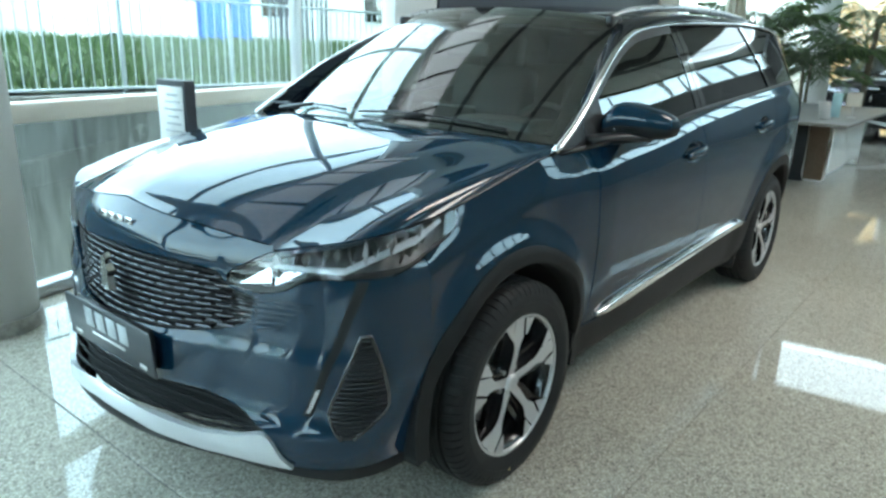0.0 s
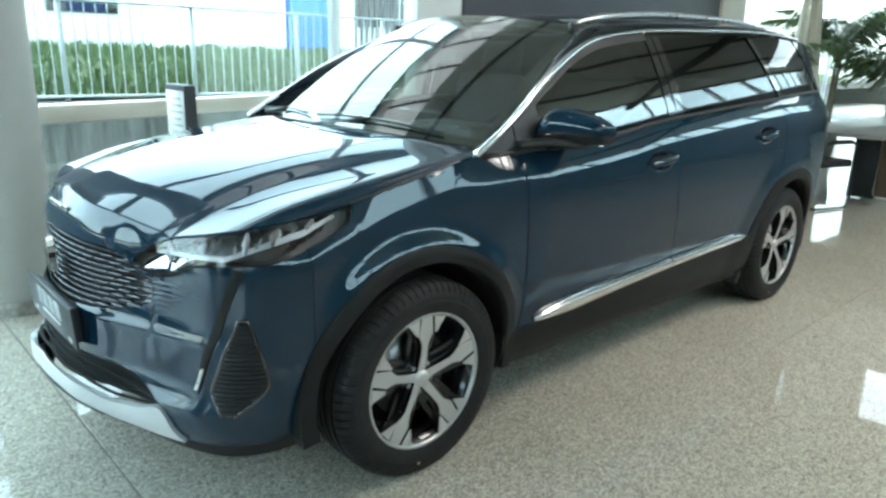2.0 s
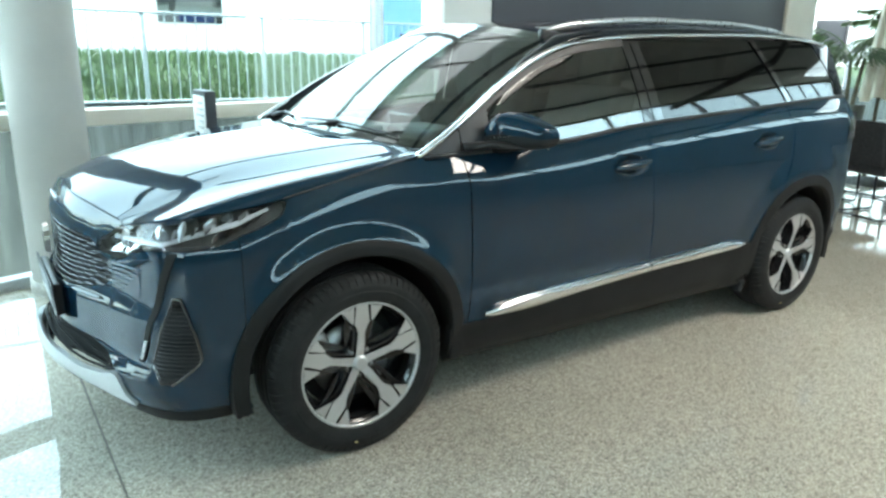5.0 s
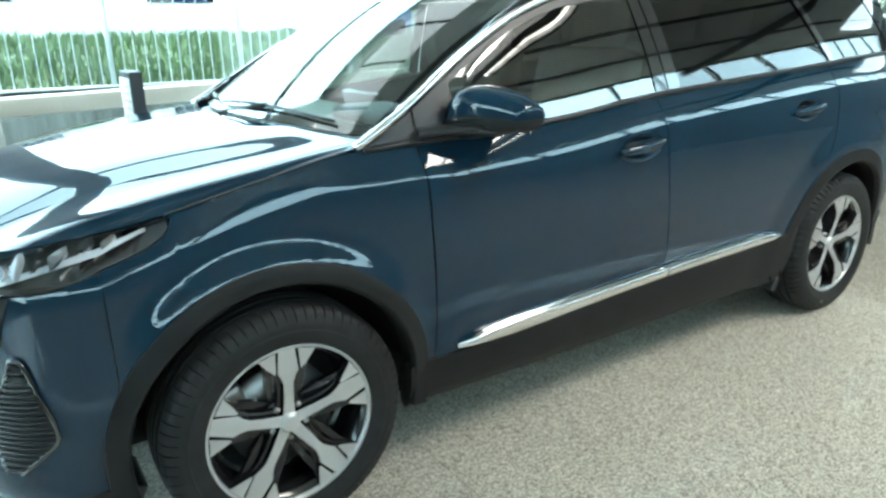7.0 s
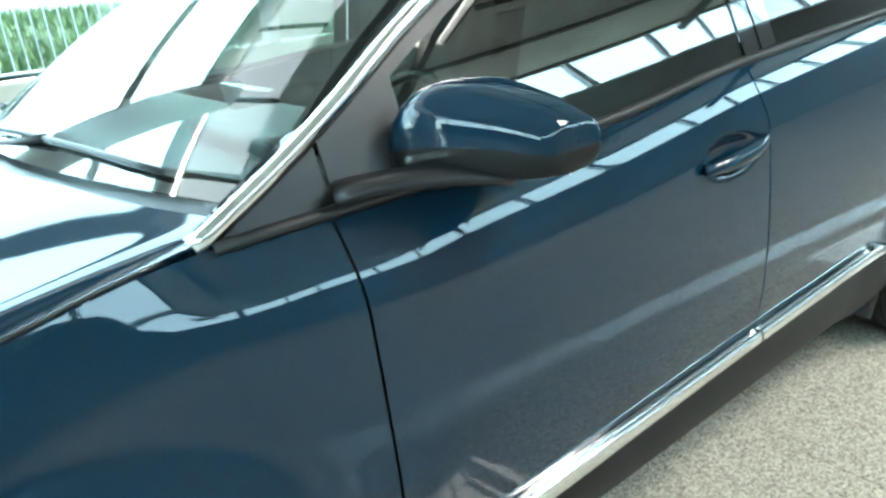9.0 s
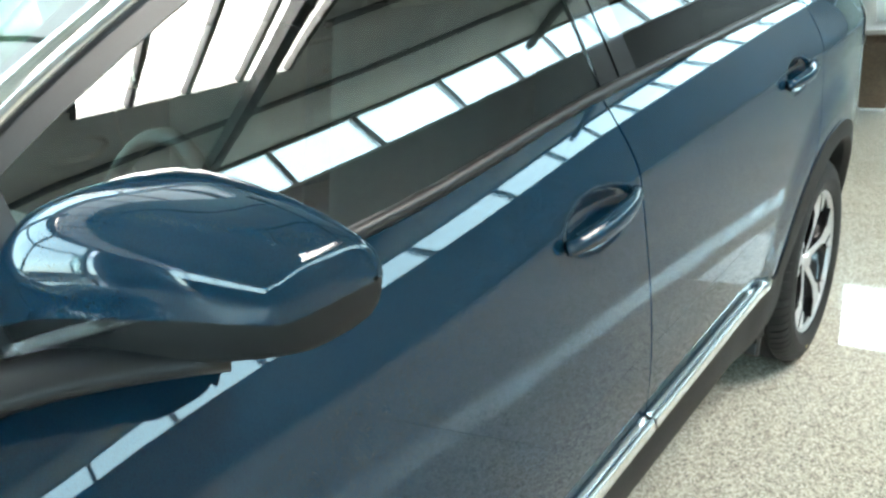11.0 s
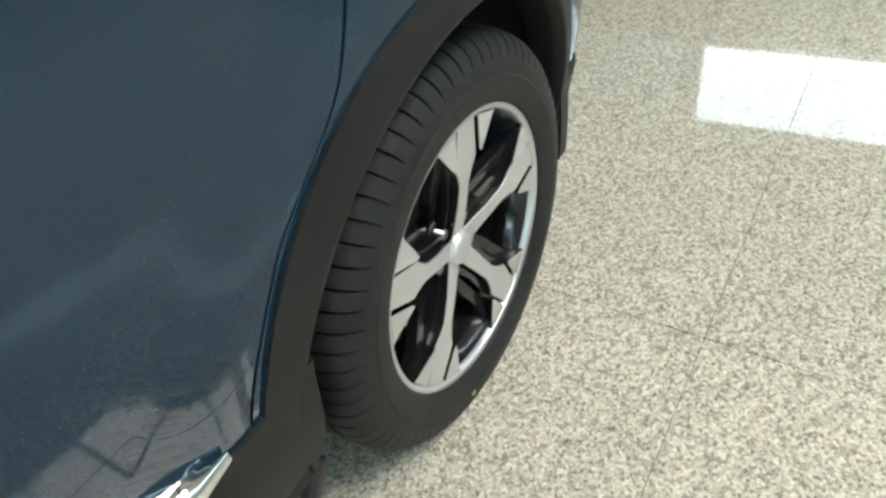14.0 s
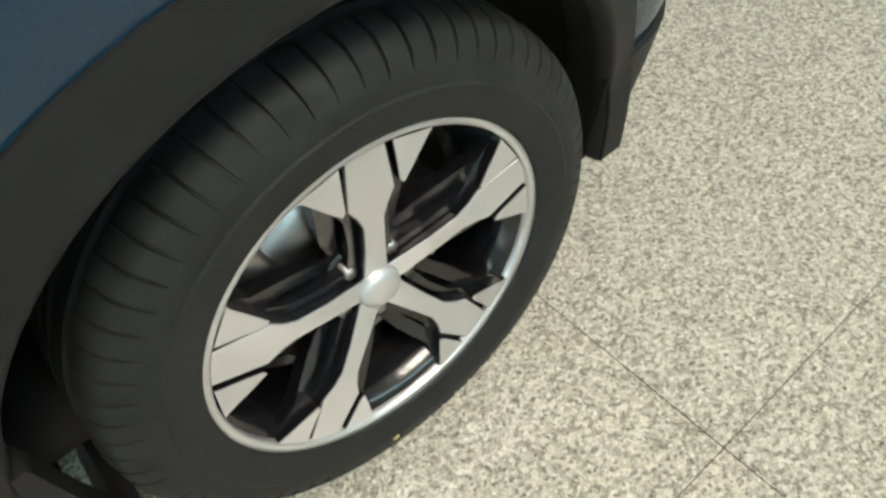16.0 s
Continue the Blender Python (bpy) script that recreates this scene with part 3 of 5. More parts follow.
bar = box_bm(0.012, 0.054, 0.0044, bevel=0.0018, seg=1)
bar_me = bpy.data.meshes.new("grille_bar")
bar.to_mesh(bar_me)
bar.free()
bar_me.materials.append(DARK_CHROME)
bar_dark = bar_me.copy()
bar_dark.materials.clear()
bar_dark.materials.append(GLOSS_BLACK)
ROWS_G = 11
for r in range(ROWS_G):
    v = (r + 0.5) / ROWS_G
    y = 0.0 if r % 2 else 0.033
    while y < 0.515:
        q = nq(y)
        for sgn in ((-1, 1) if y > 0.001 else (1,)):
            z = lerp(grille_lo(q), grille_hi(q), v)
            p, p2 = front(q, z), front(min(1, q + 0.01), z)
            out = 0.012 if y < 0.46 else 0.020
            ang = math.atan2(p2.x - p.x, -(p2.y - p.y))
            ob = new("slat", bar_me if y < 0.47 else bar_dark)
            ob.parent = grille
            ob.matrix_basis = Matrix.Translation((p.x + out, -sgn * -p.y if sgn < 0 else p.y, z)) @ Matrix.Rotation(ang * (1 if sgn < 0 else -1) * -1, 4, "Z") @ Matrix.Diagonal((1, 1, 0.85 if v > 0.1 else 1.4, 1))
        y += 0.066
# solid cell walls behind the bars
for r in range(ROWS_G + 1):
    v = r / ROWS_G
    pts = []
    for i in range(61):
        kk = 2 * i / 60 - 1
        q = abs(kk) * GQ
        p = front(q, lerp(grille_lo(q), grille_hi(q), v))
        pts.append((p.x + 0.022, p.y if kk > 0 else -p.y, p.z))
    part("grille_rib", tube_bm(pts, 0.004, 5), BLACK, grille)
# badge: a plain upright chrome shield
bm = bmesh.new()
outline = [(0.0, 0.062), (0.020, 0.055), (0.016, 0.030), (0.032, 0.010), (0.022, -0.012), (0.030, -0.050), (0.012, -0.045), (0.004, -0.062), (-0.010, -0.040), (-0.024, -0.055), (-0.018, -0.010), (-0.030, 0.012), (-0.014, 0.030), (-0.018, 0.052)]
a = [bm.verts.new((-0.868, y, 0.742 + z)) for y, z in outline]
b = [bm.verts.new((-0.888, y * 0.8, 0.742 + z * 0.9)) for y, z in outline]
bm.faces.new(b)
for k in range(len(a)):
    bm.faces.new((a[k], a[(k + 1) % len(a)], b[(k + 1) % len(a)], b[k]))
part("badge", bm, CHROME, car, "plain chrome badge shape", smooth=False)
for k in range(4):
    y = -0.075 + 0.05 * k
    p = front(nq(abs(y)), 0.905)
    part("lettering_bar", box_bm(0.006, 0.040, 0.020, (p.x - 0.004, y, p.z), 0.002, 1), CHROME, car, "small chrome lettering bar")

# show plate
plate = part("number_plate", box_bm(0.008, 0.52, 0.145, (-0.896, 0, 0.555), 0.003, 1, rot=Matrix.Rotation(radians(-4), 3, "Y")), noisy("plate_grey", (0.045, 0.05, 0.055), 0.35, 0.1), car, "dark grey show plate with light bars")
part("plate_holder", box_bm(0.03, 0.44, 0.12, (-0.878, 0, 0.556), 0.01, 2, rot=Matrix.Rotation(radians(-4), 3, "Y")), BLACK, plate, "black plate holder")
for y, w in ((-0.105, 0.05), (-0.035, 0.05), (0.035, 0.05), (0.105, 0.05)):
    part("plate_bar", box_bm(0.003, w, 0.062, (-0.9025, y, 0.578), 0.001, 1, rot=Matrix.Rotation(radians(-4), 3, "Y")), noisy("plate_light", (0.42, 0.45, 0.46), 0.4, 0.04), plate)
part("plate_line", box_bm(0.003, 0.20, 0.008, (-0.8985, 0.0, 0.528), 0.0, rot=Matrix.Rotation(radians(-4), 3, "Y")), PAPER, plate)
for y in (-0.2, 0.2):
    for k in range(3):
        part("plate_mark", box_bm(0.003, 0.008, 0.014, (-0.8970, y + 0.014 * (k - 1), 0.505), 0.0, rot=Matrix.Rotation(radians(-4), 3, "Y")), PAPER, plate)

for mirror in (False, True):
    s = 1 if mirror else -1
    # headlamp: dark bowl, bright fins, clear cover
    lq0, lq1 = nq(0.46), 1.174
    lamp = skin("headlamp", front_patch(lq0, lq1, lamp_lo, lamp_hi), 48, 10, LAMP_GREY, car, off=-0.045, lip=0, mirror=mirror, label="clear headlamp with chrome fins and a bright light strip")

    def rim_pts(fn, n=40, off=0.0):
        out = []
        for i in range(n + 1):
            q = lerp(lq0, lq1, i / n)
            p = front(q, fn(q))
            out.append(Vector((p.x + off, -p.y * s, p.z)))
        return out
    for fn in (lamp_lo, lamp_hi):
        inner = rim_pts(fn)
        bm = bmesh.new()
        rows = [[bm.verts.new(p) for p in inner], [bm.verts.new(p + Vector((0.055, -s * 0.03, 0))) for p in inner]]
        for i in range(40):
            bm.faces.new((rows[0][i], rows[0][i + 1], rows[1][i + 1], rows[1][i]))
        part("lamp_wall", bm, BLACK, lamp)
    # light strip that runs along the lamp and turns down into the bumper
    def inset(q, f, depth):
        z = lerp(lamp_lo(q), lamp_hi(q), f)
        p, p2 = front(q, z), front(q + 0.01, z)
        n = Vector((p2.y - p.y, -(p2.x - p.x), 0)).normalized()
        if n.x > 0:
            n = -n
        p = p - n * depth
        return Vector((p.x, -p.y * s, p.z))
    def blade(q0, f0, q1, f1, w0, w1, depth, slope):
        """A flat facet from one place of the lamp to another, w wide in the lamp's height."""
        bm = bmesh.new()
        vs = []
        for q, f, w in ((q0, f0, w0), (q1, f1, w1)):
            vs.append((bm.verts.new(inset(q, f - w / 2, depth)), bm.verts.new(inset(q, f + w / 2, depth + slope))))
        back = [[bm.verts.new(v.co + Vector((0.012, -s * 0.006, 0))) for v in pair] for pair in vs]
        (a0, b0), (a1, b1) = vs
        (c0, d0), (c1, d1) = back
        for f in ((a0, a1, b1, b0), (c0, d0, d1, c1), (a0, c0, c1, a1), (b0, b1, d1, d0), (a0, b0, d0, c0), (a1, c1, d1, b1)):
            bm.faces.new(f)
        bmesh.ops.recalc_face_normals(bm, faces=bm.faces)
        return bm
    part("light_strip", blade(nq(0.545), 0.84, nq(0.70), 0.30, 0.10, 0.13, 0.010, 0.006), LAMP_WHITE, lamp, "bright silver light guide", smooth=False)
    part("light_strip", blade(nq(0.70), 0.30, nq(0.79), 0.16, 0.11, 0.14, 0.010, 0.008), LAMP_WHITE, lamp, "bright silver light guide", smooth=False)
    part("light_strip", blade(nq(0.79), 0.16, 1.0, 0.46, 0.14, 0.18, 0.010, 0.012), LAMP_WHITE, lamp, "bright silver light guide", smooth=False)
    part("light_strip", blade(1.0, 0.46, 1.11, 0.70, 0.18, 0.12, 0.010, 0.008), LAMP_WHITE, lamp, "bright silver light guide", smooth=False)
    part("reflector", blade(nq(0.475), 0.30, nq(0.575), 0.44, 0.40, 0.46, 0.020, 0.016), CHROME, lamp, "silver lower reflector", smooth=False)
    part("reflector", blade(nq(0.585), 0.28, nq(0.68), 0.18, 0.34, 0.16, 0.022, 0.012), CHROME, lamp, "chrome reflector", smooth=False)
    part("lamp_shade", blade(nq(0.50), 0.93, nq(0.80), 0.95, 0.12, 0.10, 0.016, 0.0), GLOSS_BLACK, lamp, "gloss black upper shade", smooth=False)
    part("lamp_shade", blade(nq(0.80), 0.95, 1.12, 0.94, 0.10, 0.12, 0.016, 0.0), GLOSS_BLACK, lamp, "gloss black upper shade", smooth=False)
    for k in range(12):
        q = lerp(nq(0.585), 1.07, k / 11)
        over = 0.30 if q < 0.72 else (0.20 if q < 0.85 else 0.34)
        bm = blade(q, over + 0.22, q + 0.026, 0.80 - 0.02 * (k % 3), 0.34, 0.26, 0.018 + 0.008 * (k % 2), 0.024 if k % 2 else -0.010)
        part("reflector", bm, CHROME if k % 3 else SILVER, lamp, "chrome reflector facet", smooth=False)
    for k in range(5):
        q = lerp(0.93, 1.06, k / 4)
        part("reflector", blade(q, 0.12 + 0.05 * k, q + 0.022, 0.30 + 0.05 * k, 0.16, 0.14, 0.022, 0.014 if k % 2 else -0.008), DARK_CHROME if k % 2 else CHROME, lamp, "chrome lower facet", smooth=False)
    cover = skin("lamp_cover", front_patch(lq0, lq1, lamp_lo, lamp_hi), 48, 10, GLASS_LAMP, lamp, off=0.001, lip=0, mirror=mirror, label="clear plastic lamp cover")
    cover.visible_shadow = False
    skin("lamp_surround", front_patch(0.378, GQ, lambda q: grille_hi(q) + 0.001, lambda q: max(lamp_lo(q), grille_hi(q)) + 0.001), 24, 4, PAINT, car, lip=0.008, mirror=mirror)
    # body-coloured ribs that carry the grille's rows into the bumper
    for k in range(6):
        z = 0.672 + 0.0165 * k
        y0, y1 = 0.535, 0.600 + 0.022 * k
        pts = [front(nq(lerp(y0, y1, i / 10)), z + 0.006 * i / 10) for i in range(11)]
        part("bumper_rib", tube_bm([(p.x - 0.001, (p.y - 0.001) * -s, p.z) for p in pts], lambda t: 0.0052 * (1 - 0.7 * t), 6), PAINT, car)
    # day-running light blade down the bumper
    def blade_fn(w0, w1):
        def f(u, v):
            y0 = 0.885 * lerp(nose_curve(0.785)[0], nose_curve(0.626)[0], v)
            return front(nq(y0 + lerp(w0, w1, u)), lerp(0.832, 0.448, v))
        return f
    drl = skin("running_light", blade_fn(-0.011, 0.011), 4, 20, CLAD, car, off=0.004, lip=0.01, mirror=mirror, label="slim vertical black running light")
    skin("light_blade", lambda u, v: blade_fn(-0.004, 0.006)(u, lerp(0.78, 0.97, v)), 3, 12, SILVER, drl, off=0.009, lip=0.003, mirror=mirror, label="silver light guide")
    # side air vent, a kite with fine ribs
    vent_l = curve_fn((0.39, 0.760), (0.42, 0.718), (0.464, 0.690), (0.56, 0.722), (0.688, 0.776))
    vent_r = curve_fn((0.39, 0.790), (0.43, 0.838), (0.483, 0.884), (0.56, 0.868), (0.688, 0.806))
    vent = skin("air_vent", lambda u, v: front(lerp(vent_l(lerp(0.392, 0.686, v)), vent_r(lerp(0.392, 0.686, v)), u), lerp(0.392, 0.686, v)), 10, 20, BLACK, car, off=0.004, lip=0.01, mirror=mirror, label="black ribbed kite-shaped air vent")
    for k in range(20):
        z = lerp(0.402, 0.672, k / 19)
        pts = []
        for i in range(7):
            p = front(lerp(vent_l(z) + 0.005, vent_r(z) - 0.005, i / 6), z)
            pts.append((p.x - 0.006, (p.y - 0.005) * -s, z))
        part("vent_rib", tube_bm(pts, 0.0042, 5), BLACK, vent)
    edge = [front(vent_l(lerp(0.392, 0.686, k / 16)), lerp(0.392, 0.686, k / 16)) for k in range(17)] + [front(vent_r(lerp(0.686, 0.392, k / 16)), lerp(0.686, 0.392, k / 16)) for k in range(17)]
    part("vent_frame", tube_bm([(p.x - 0.004, (p.y - 0.004) * -s, p.z) for p in edge], 0.006, 6), GLOSS_BLACK, vent)

# ---- bonnet, windscreen, roof ----
hood_c = curve_fn((-0.78, 0.982), (-0.65, 1.022), (-0.45, 1.058), (-0.2, 1.088), (0.0, 1.106), (0.2, 1.122), (0.35, 1.128))
hood_e = curve_fn((-0.78, 0.80), (-0.6, 0.855), (-0.42, 0.925), (-0.26, 0.967), (0.0, 1.022), (0.28, 1.078), (0.35, 1.088))


def hood_z(x, y):
    k = min(1, abs(y) / 0.80)
    ridge = 0.006 * math.exp(-((abs(y) - 0.46 - 0.1 * max(0, x)) / 0.11) ** 2)
    return lerp(hood_c(x), hood_e(x), k**2.6) + ridge * min(1, max(0, (x + 0.75) / 0.4))


def hood_edge(q):
    """The bonnet's front and side edge, over the lamps and back along the wings."""
    if q < nq(0.60):
        return front(q, nose_hi(q) + 0.004)
    if q < 1.175:
        return front(q, lamp_hi(q) + 0.006)
    x = XF + q - 1
    return Vector((x, -belt_w(x) + 0.004, belt(x) + 0.004))


HOOD_Q = 1.70


def hood(u, v):
    k = 2 * u - 1
    e = hood_edge(abs(k) * HOOD_Q)
    y = -e.y
    xb = max(0.13 + 0.22 * (y / 0.80) ** 2, e.x + 0.01)
    x = lerp(e.x, xb, v)
    z = hood_z(x, y) + (e.z - hood_z(e.x, y)) * (1 - v) ** lerp(4.2, 1.2, smooth(0.40, 0.78, y))
    return Vector((x, y if k < 0 else -y, z))


skin("bonnet", hood, 128, 48, PAINT, car, lip=0.02)
for s in (-1, 1):
    pts = [(x, s * (belt_w(x) + 0.002), belt(x) + 0.004) for x in [-0.24 + 0.04 * k for k in range(13)]]
    part("bonnet_seam_trim", tube_bm(pts, 0.0035, 6), DARK_CHROME, car, "thin chrome strip along the bonnet seam")
bm = bmesh.new()
rows = [[bm.verts.new((0.10 + 0.20 * (y / 0.8) ** 2 + dx, y, 1.108 - 0.04 * (y / 0.8) ** 2 + dz)) for y in [-0.82 + 1.64 * k / 24 for k in range(25)]] for dx, dz in ((-0.02, -0.03), (0.02, -0.012), (0.12, 0.01), (0.16, 0.03))]
for a, b in zip(rows, rows[1:]):
    for k in range(24):
        bm.faces.new((a[k], a[k + 1], b[k + 1], b[k]))
part("cowl", bm, BLACK, car, "black plastic cowl under the windscreen")

WS_B = lambda k: Vector((0.165 + 0.25 * k * k, 0.785 * k, 1.128 - 0.048 * k * k))
WS_T = lambda k: Vector((0.965 + 0.135 * k * k, 0.615 * k, 1.588 - 0.055 * k * k))


def screen(u, v, grow=0.0):
    k = (2 * u - 1)
    p = WS_B(k).lerp(WS_T(k), v)
    b = 4 * v * (1 - v)
    return p + Vector((-0.02, 0, 0.028)) * b


skin("windscreen", screen, 32, 16, GLASS_CLEAR, car, lip=0, label="raked windscreen with a black edge")
for u0, u1, v0, v1 in ((0, 0.035, 0, 1), (0.965, 1, 0, 1), (0.035, 0.965, 0.0, 0.05), (0.035, 0.965, 0.93, 1)):
    skin("screen_border", lambda u, v: screen(lerp(u0, u1, u), lerp(v0, v1, v)) + Vector((0.003, 0, -0.004)), 24, 8, GLOSS_BLACK, car, lip=0, label="black ceramic glass border")
part("mirror_pod", box_bm(0.10, 0.16, 0.05, (0.93, 0, 1.52), 0.015, 2, rot=Matrix.Rotation(radians(30), 3, "Y")), BLACK, car)
part("interior_mirror", box_bm(0.03, 0.24, 0.06, (0.86, 0, 1.40), 0.012, 2), BLACK, car)

roof_edge = curve_fn((1.08, 1.528), (1.3, 1.556), (1.6, 1.575), (2.0, 1.588), (2.5, 1.588), (3.0, 1.568), (3.38, 1.530))
EDGE_Y = curve_fn((1.08, 0.618), (1.4, 0.640), (2.4, 0.640), (3.0, 0.620), (3.4, 0.58))


def roof(u, v):
    k = 2 * u - 1
    x0 = WS_T(k).x + 0.004
    x = lerp(x0, 3.36, v)
    ye = EDGE_Y(x) if x > 1.1 else 0.615
    z0 = roof_edge(max(x, 1.08)) - max(0, 1.08 - x) * 0.28
    crown = lerp(0.055, 0.042, min(1, (x - 0.96) / 0.8))
    return Vector((x, k * lerp(0.615, ye, min(1, (x - 0.96) / 0.2)), z0 + crown * (1 - k * k) + 0.006 * (1 - min(1, abs(k) ** 8))))


skin("roof", roof, 40, 40, ROOF_PAINT, car, lip=0.01, label="dark gloss roof skin")
for mirror in (False, True):
    s = 1 if mirror else -1

    def pillar(u, v):
        if u < 0.34:
            t = u / 0.34
            a = WS_B(1).lerp(WS_T(1), t) + Vector((-0.02, 0, 0.028)) * 4 * t * (1 - t)
            a.y = -a.y
            x = lerp(0.285, 1.12, t)
            z = DLO_TOP(x) + 0.016
        else:
            x = lerp(1.12, 3.22, (u - 0.34) / 0.66)
            a = Vector((x - 0.02, -EDGE_Y(x), roof_edge(x)))
            z = DLO_TOP(x) + 0.016
        b = side(x, max(z, belt(x) + 0.001))
        p = a.lerp(b, v)
        n = Vector((0, -0.5, 0.6)).normalized()
        return p + n * 0.010 * 4 * v * (1 - v)
    skin("roof_side", pillar, 80, 8, ROOF_PAINT, car, lip=0.01, mirror=mirror)
    # chrome line round the top of the side windows
    pts = [side(x, DLO_TOP(x) + 0.004) for x in [0.275 + (3.18 - 0.275) * (k / 60) ** 1.15 for k in range(61)]]
    part("window_line", tube_bm([(p.x, (p.y - 0.004) * -s, p.z) for p in pts], lambda t: 0.0145 if t < 0.35 else 0.0095, 6), CHROME, car, "bright chrome line over the windows")
    pts = [side(x, belt(x) - 0.002) for x in [0.30 + (3.3 - 0.30) * k / 40 for k in range(41)]]
    part("belt_seal", tube_bm([(p.x, (p.y - 0.003) * -s, p.z) for p in pts], 0.010, 6), BLACK, car, "black window seal")

    def pane(xl, xr, top=-0.012, bot=0.004):
        def f(u, v):
            x = lerp(xl(v), xr(v), u)
            return side(x, lerp(belt(x) + bot, max(DLO_TOP(x) + top, belt(x) + bot + 0.002), v))
        return f
    w1 = skin("side_window", pane(lambda v: 0.605, lambda v: lerp(1.475, 1.45, v), -0.030), 24, 12, GLASS_FRONT, car, off=-0.004, lip=0, mirror=mirror, label="lightly tinted front side window")
    w2 = skin("side_window", pane(lambda v: lerp(1.605, 1.56, v), lambda v: lerp(2.625, 2.42, v)), 24, 12, GLASS_PRIVACY, car, off=-0.004, lip=0, mirror=mirror, label="dark privacy glass rear side window")
    w3 = skin("quarter_window", pane(lambda v: lerp(2.665, 2.46, v), lambda v: lerp(3.27, 3.02, v)), 20, 12, GLASS_PRIVACY, car, off=-0.002, lip=0, mirror=mirror, label="dark privacy glass quarter window")
    skin("window_post", pane(lambda v: lerp(1.475, 1.45, v), lambda v: lerp(1.535, 1.50, v)), 6, 12, GLOSS_BLACK, car, lip=0.004, mirror=mirror, label="gloss black door post")
    skin("window_post", pane(lambda v: lerp(1.543, 1.508, v), lambda v: lerp(1.605, 1.56, v)), 6, 12, GLOSS_BLACK, car, lip=0.004, mirror=mirror, label="gloss black door post")
    skin("window_post", pane(lambda v: lerp(2.625, 2.42, v), lambda v: lerp(2.665, 2.46, v)), 4, 12, GLOSS_BLACK, car, lip=0.004, off=0.003, mirror=mirror, label="gloss black door post")
    skin("window_corner", pane(lambda v: lerp(0.30, 0.30, v), lambda v: 0.462, -0.004, 0.0), 8, 8, BLACK, car, lip=0.004, mirror=mirror, label="black corner triangle")
    skin("window_corner", pane(lambda v: 0.468, lambda v: 0.606, -0.004, 0.0), 8, 8, BLACK, car, lip=0.004, off=0.002, mirror=mirror, label="black mirror triangle")
    skin("window_frame", lambda u, v: side(lerp(0.60, 1.46, u), DLO_TOP(lerp(0.60, 1.46, u)) - lerp(0.034, 0.004, v)), 24, 3, BLACK, car, lip=0.006, mirror=mirror, label="black window frame")
    # rear pillar and corner
    def dpost(u, v):
        x0, x1 = lerp(3.27, 3.02, v), XR + 0.03
        x = lerp(x0, max(x1, x0 + 0.05), u)
        return side(x, lerp(belt(x) - 0.008, DLO_TOP(x) + 0.016, v))
    skin("rear_pillar", dpost, 8, 12, ROOF_PAINT, car, off=0.001, lip=0.01, mirror=mirror)

    def corner(z0, z1, q0=0.0):
        return lambda u, v: rear(lerp(1.0, q0, u), lerp(z0, z1, v))
    skin("rear_bumper", corner(0.24, 0.42), 36, 10, CLAD, car, off=0.008, lip=0.01, mirror=mirror, label="matt black rear bumper base")
    skin("rear_bumper", corner(0.42, 0.78), 36, 14, PAINT, car, lip=0.01, mirror=mirror)
    skin("tailgate", corner(0.785, 1.0), 36, 8, PAINT, car, lip=0.01, mirror=mirror)
    tail = skin("tail_lamp", corner(1.0, 1.13), 36, 8, GLOSS_BLACK, car, off=0.004, lip=0.01, mirror=mirror, label="smoked tail lamp")
    for k in range(3):
        pts = [rear(lerp(0.86, 0.6, i / 6), 1.03 + 0.03 * k + 0.03 * i / 6) for i in range(7)]
        part("lamp_claw", tube_bm([(p.x + 0.004, p.y * -s, p.z) for p in pts], 0.006, 6), RED_LAMP, tail, "red light claw")
    skin("tailgate", corner(1.13, 1.25), 36, 6, PAINT, car, lip=0.01, mirror=mirror)
    rg = skin("rear_window", corner(1.25, 1.53), 24, 8, GLASS_PRIVACY, car, lip=0, mirror=mirror, label="dark rear window")
    skin("spoiler", lambda u, v: Vector((lerp(3.34, 3.44, u), -lerp(0.0, 0.60, v), lerp(1.572, 1.545, u) - 0.03 * v * v)), 6, 16, ROOF_PAINT, car, lip=0.02, mirror=mirror)
    # roof rails
    rz = curve_fn((1.06, 1.535), (1.12, 1.560), (1.35, 1.592), (1.8, 1.618), (2.3, 1.622), (2.75, 1.606), (2.92, 1.590), (2.99, 1.560))
    pts = [(x, s * EDGE_Y(x) * 0.955, rz(x)) for x in [1.06 + (2.99 - 1.06) * k / 50 for k in range(51)]]
    part("roof_rail", tube_bm(pts, lambda t: 0.006 + 0.012 * min(1, 12 * t, 12 * (1 - t)), 8, flat=0.85), SILVER, car, "satin silver roof rail")
    for x in (1.10, 2.92):
        part("rail_foot", box_bm(0.10, 0.03, 0.04, (x, s * EDGE_Y(x) * 0.955, rz(x) - 0.02), 0.012, 2), BLACK, car)

    # door mirror
    mir_h = curve_fn((0.0, 0.004), (0.02, 0.036), (0.10, 0.070), (0.25, 0.098), (0.42, 0.095), (0.70, 0.077), (0.90, 0.058), (0.98, 0.042), (1.0, 0.004))
    mir_z = curve_fn((0.0, 1.128), (0.12, 1.142), (0.35, 1.158), (0.7, 1.154), (1.0, 1.142))
    mir_round = curve_fn((0.0, 0.05), (0.04, 0.55), (0.15, 0.92), (0.3, 1.0), (0.8, 1.0), (0.94, 0.96), (0.985, 0.84), (1.0, 0.05))
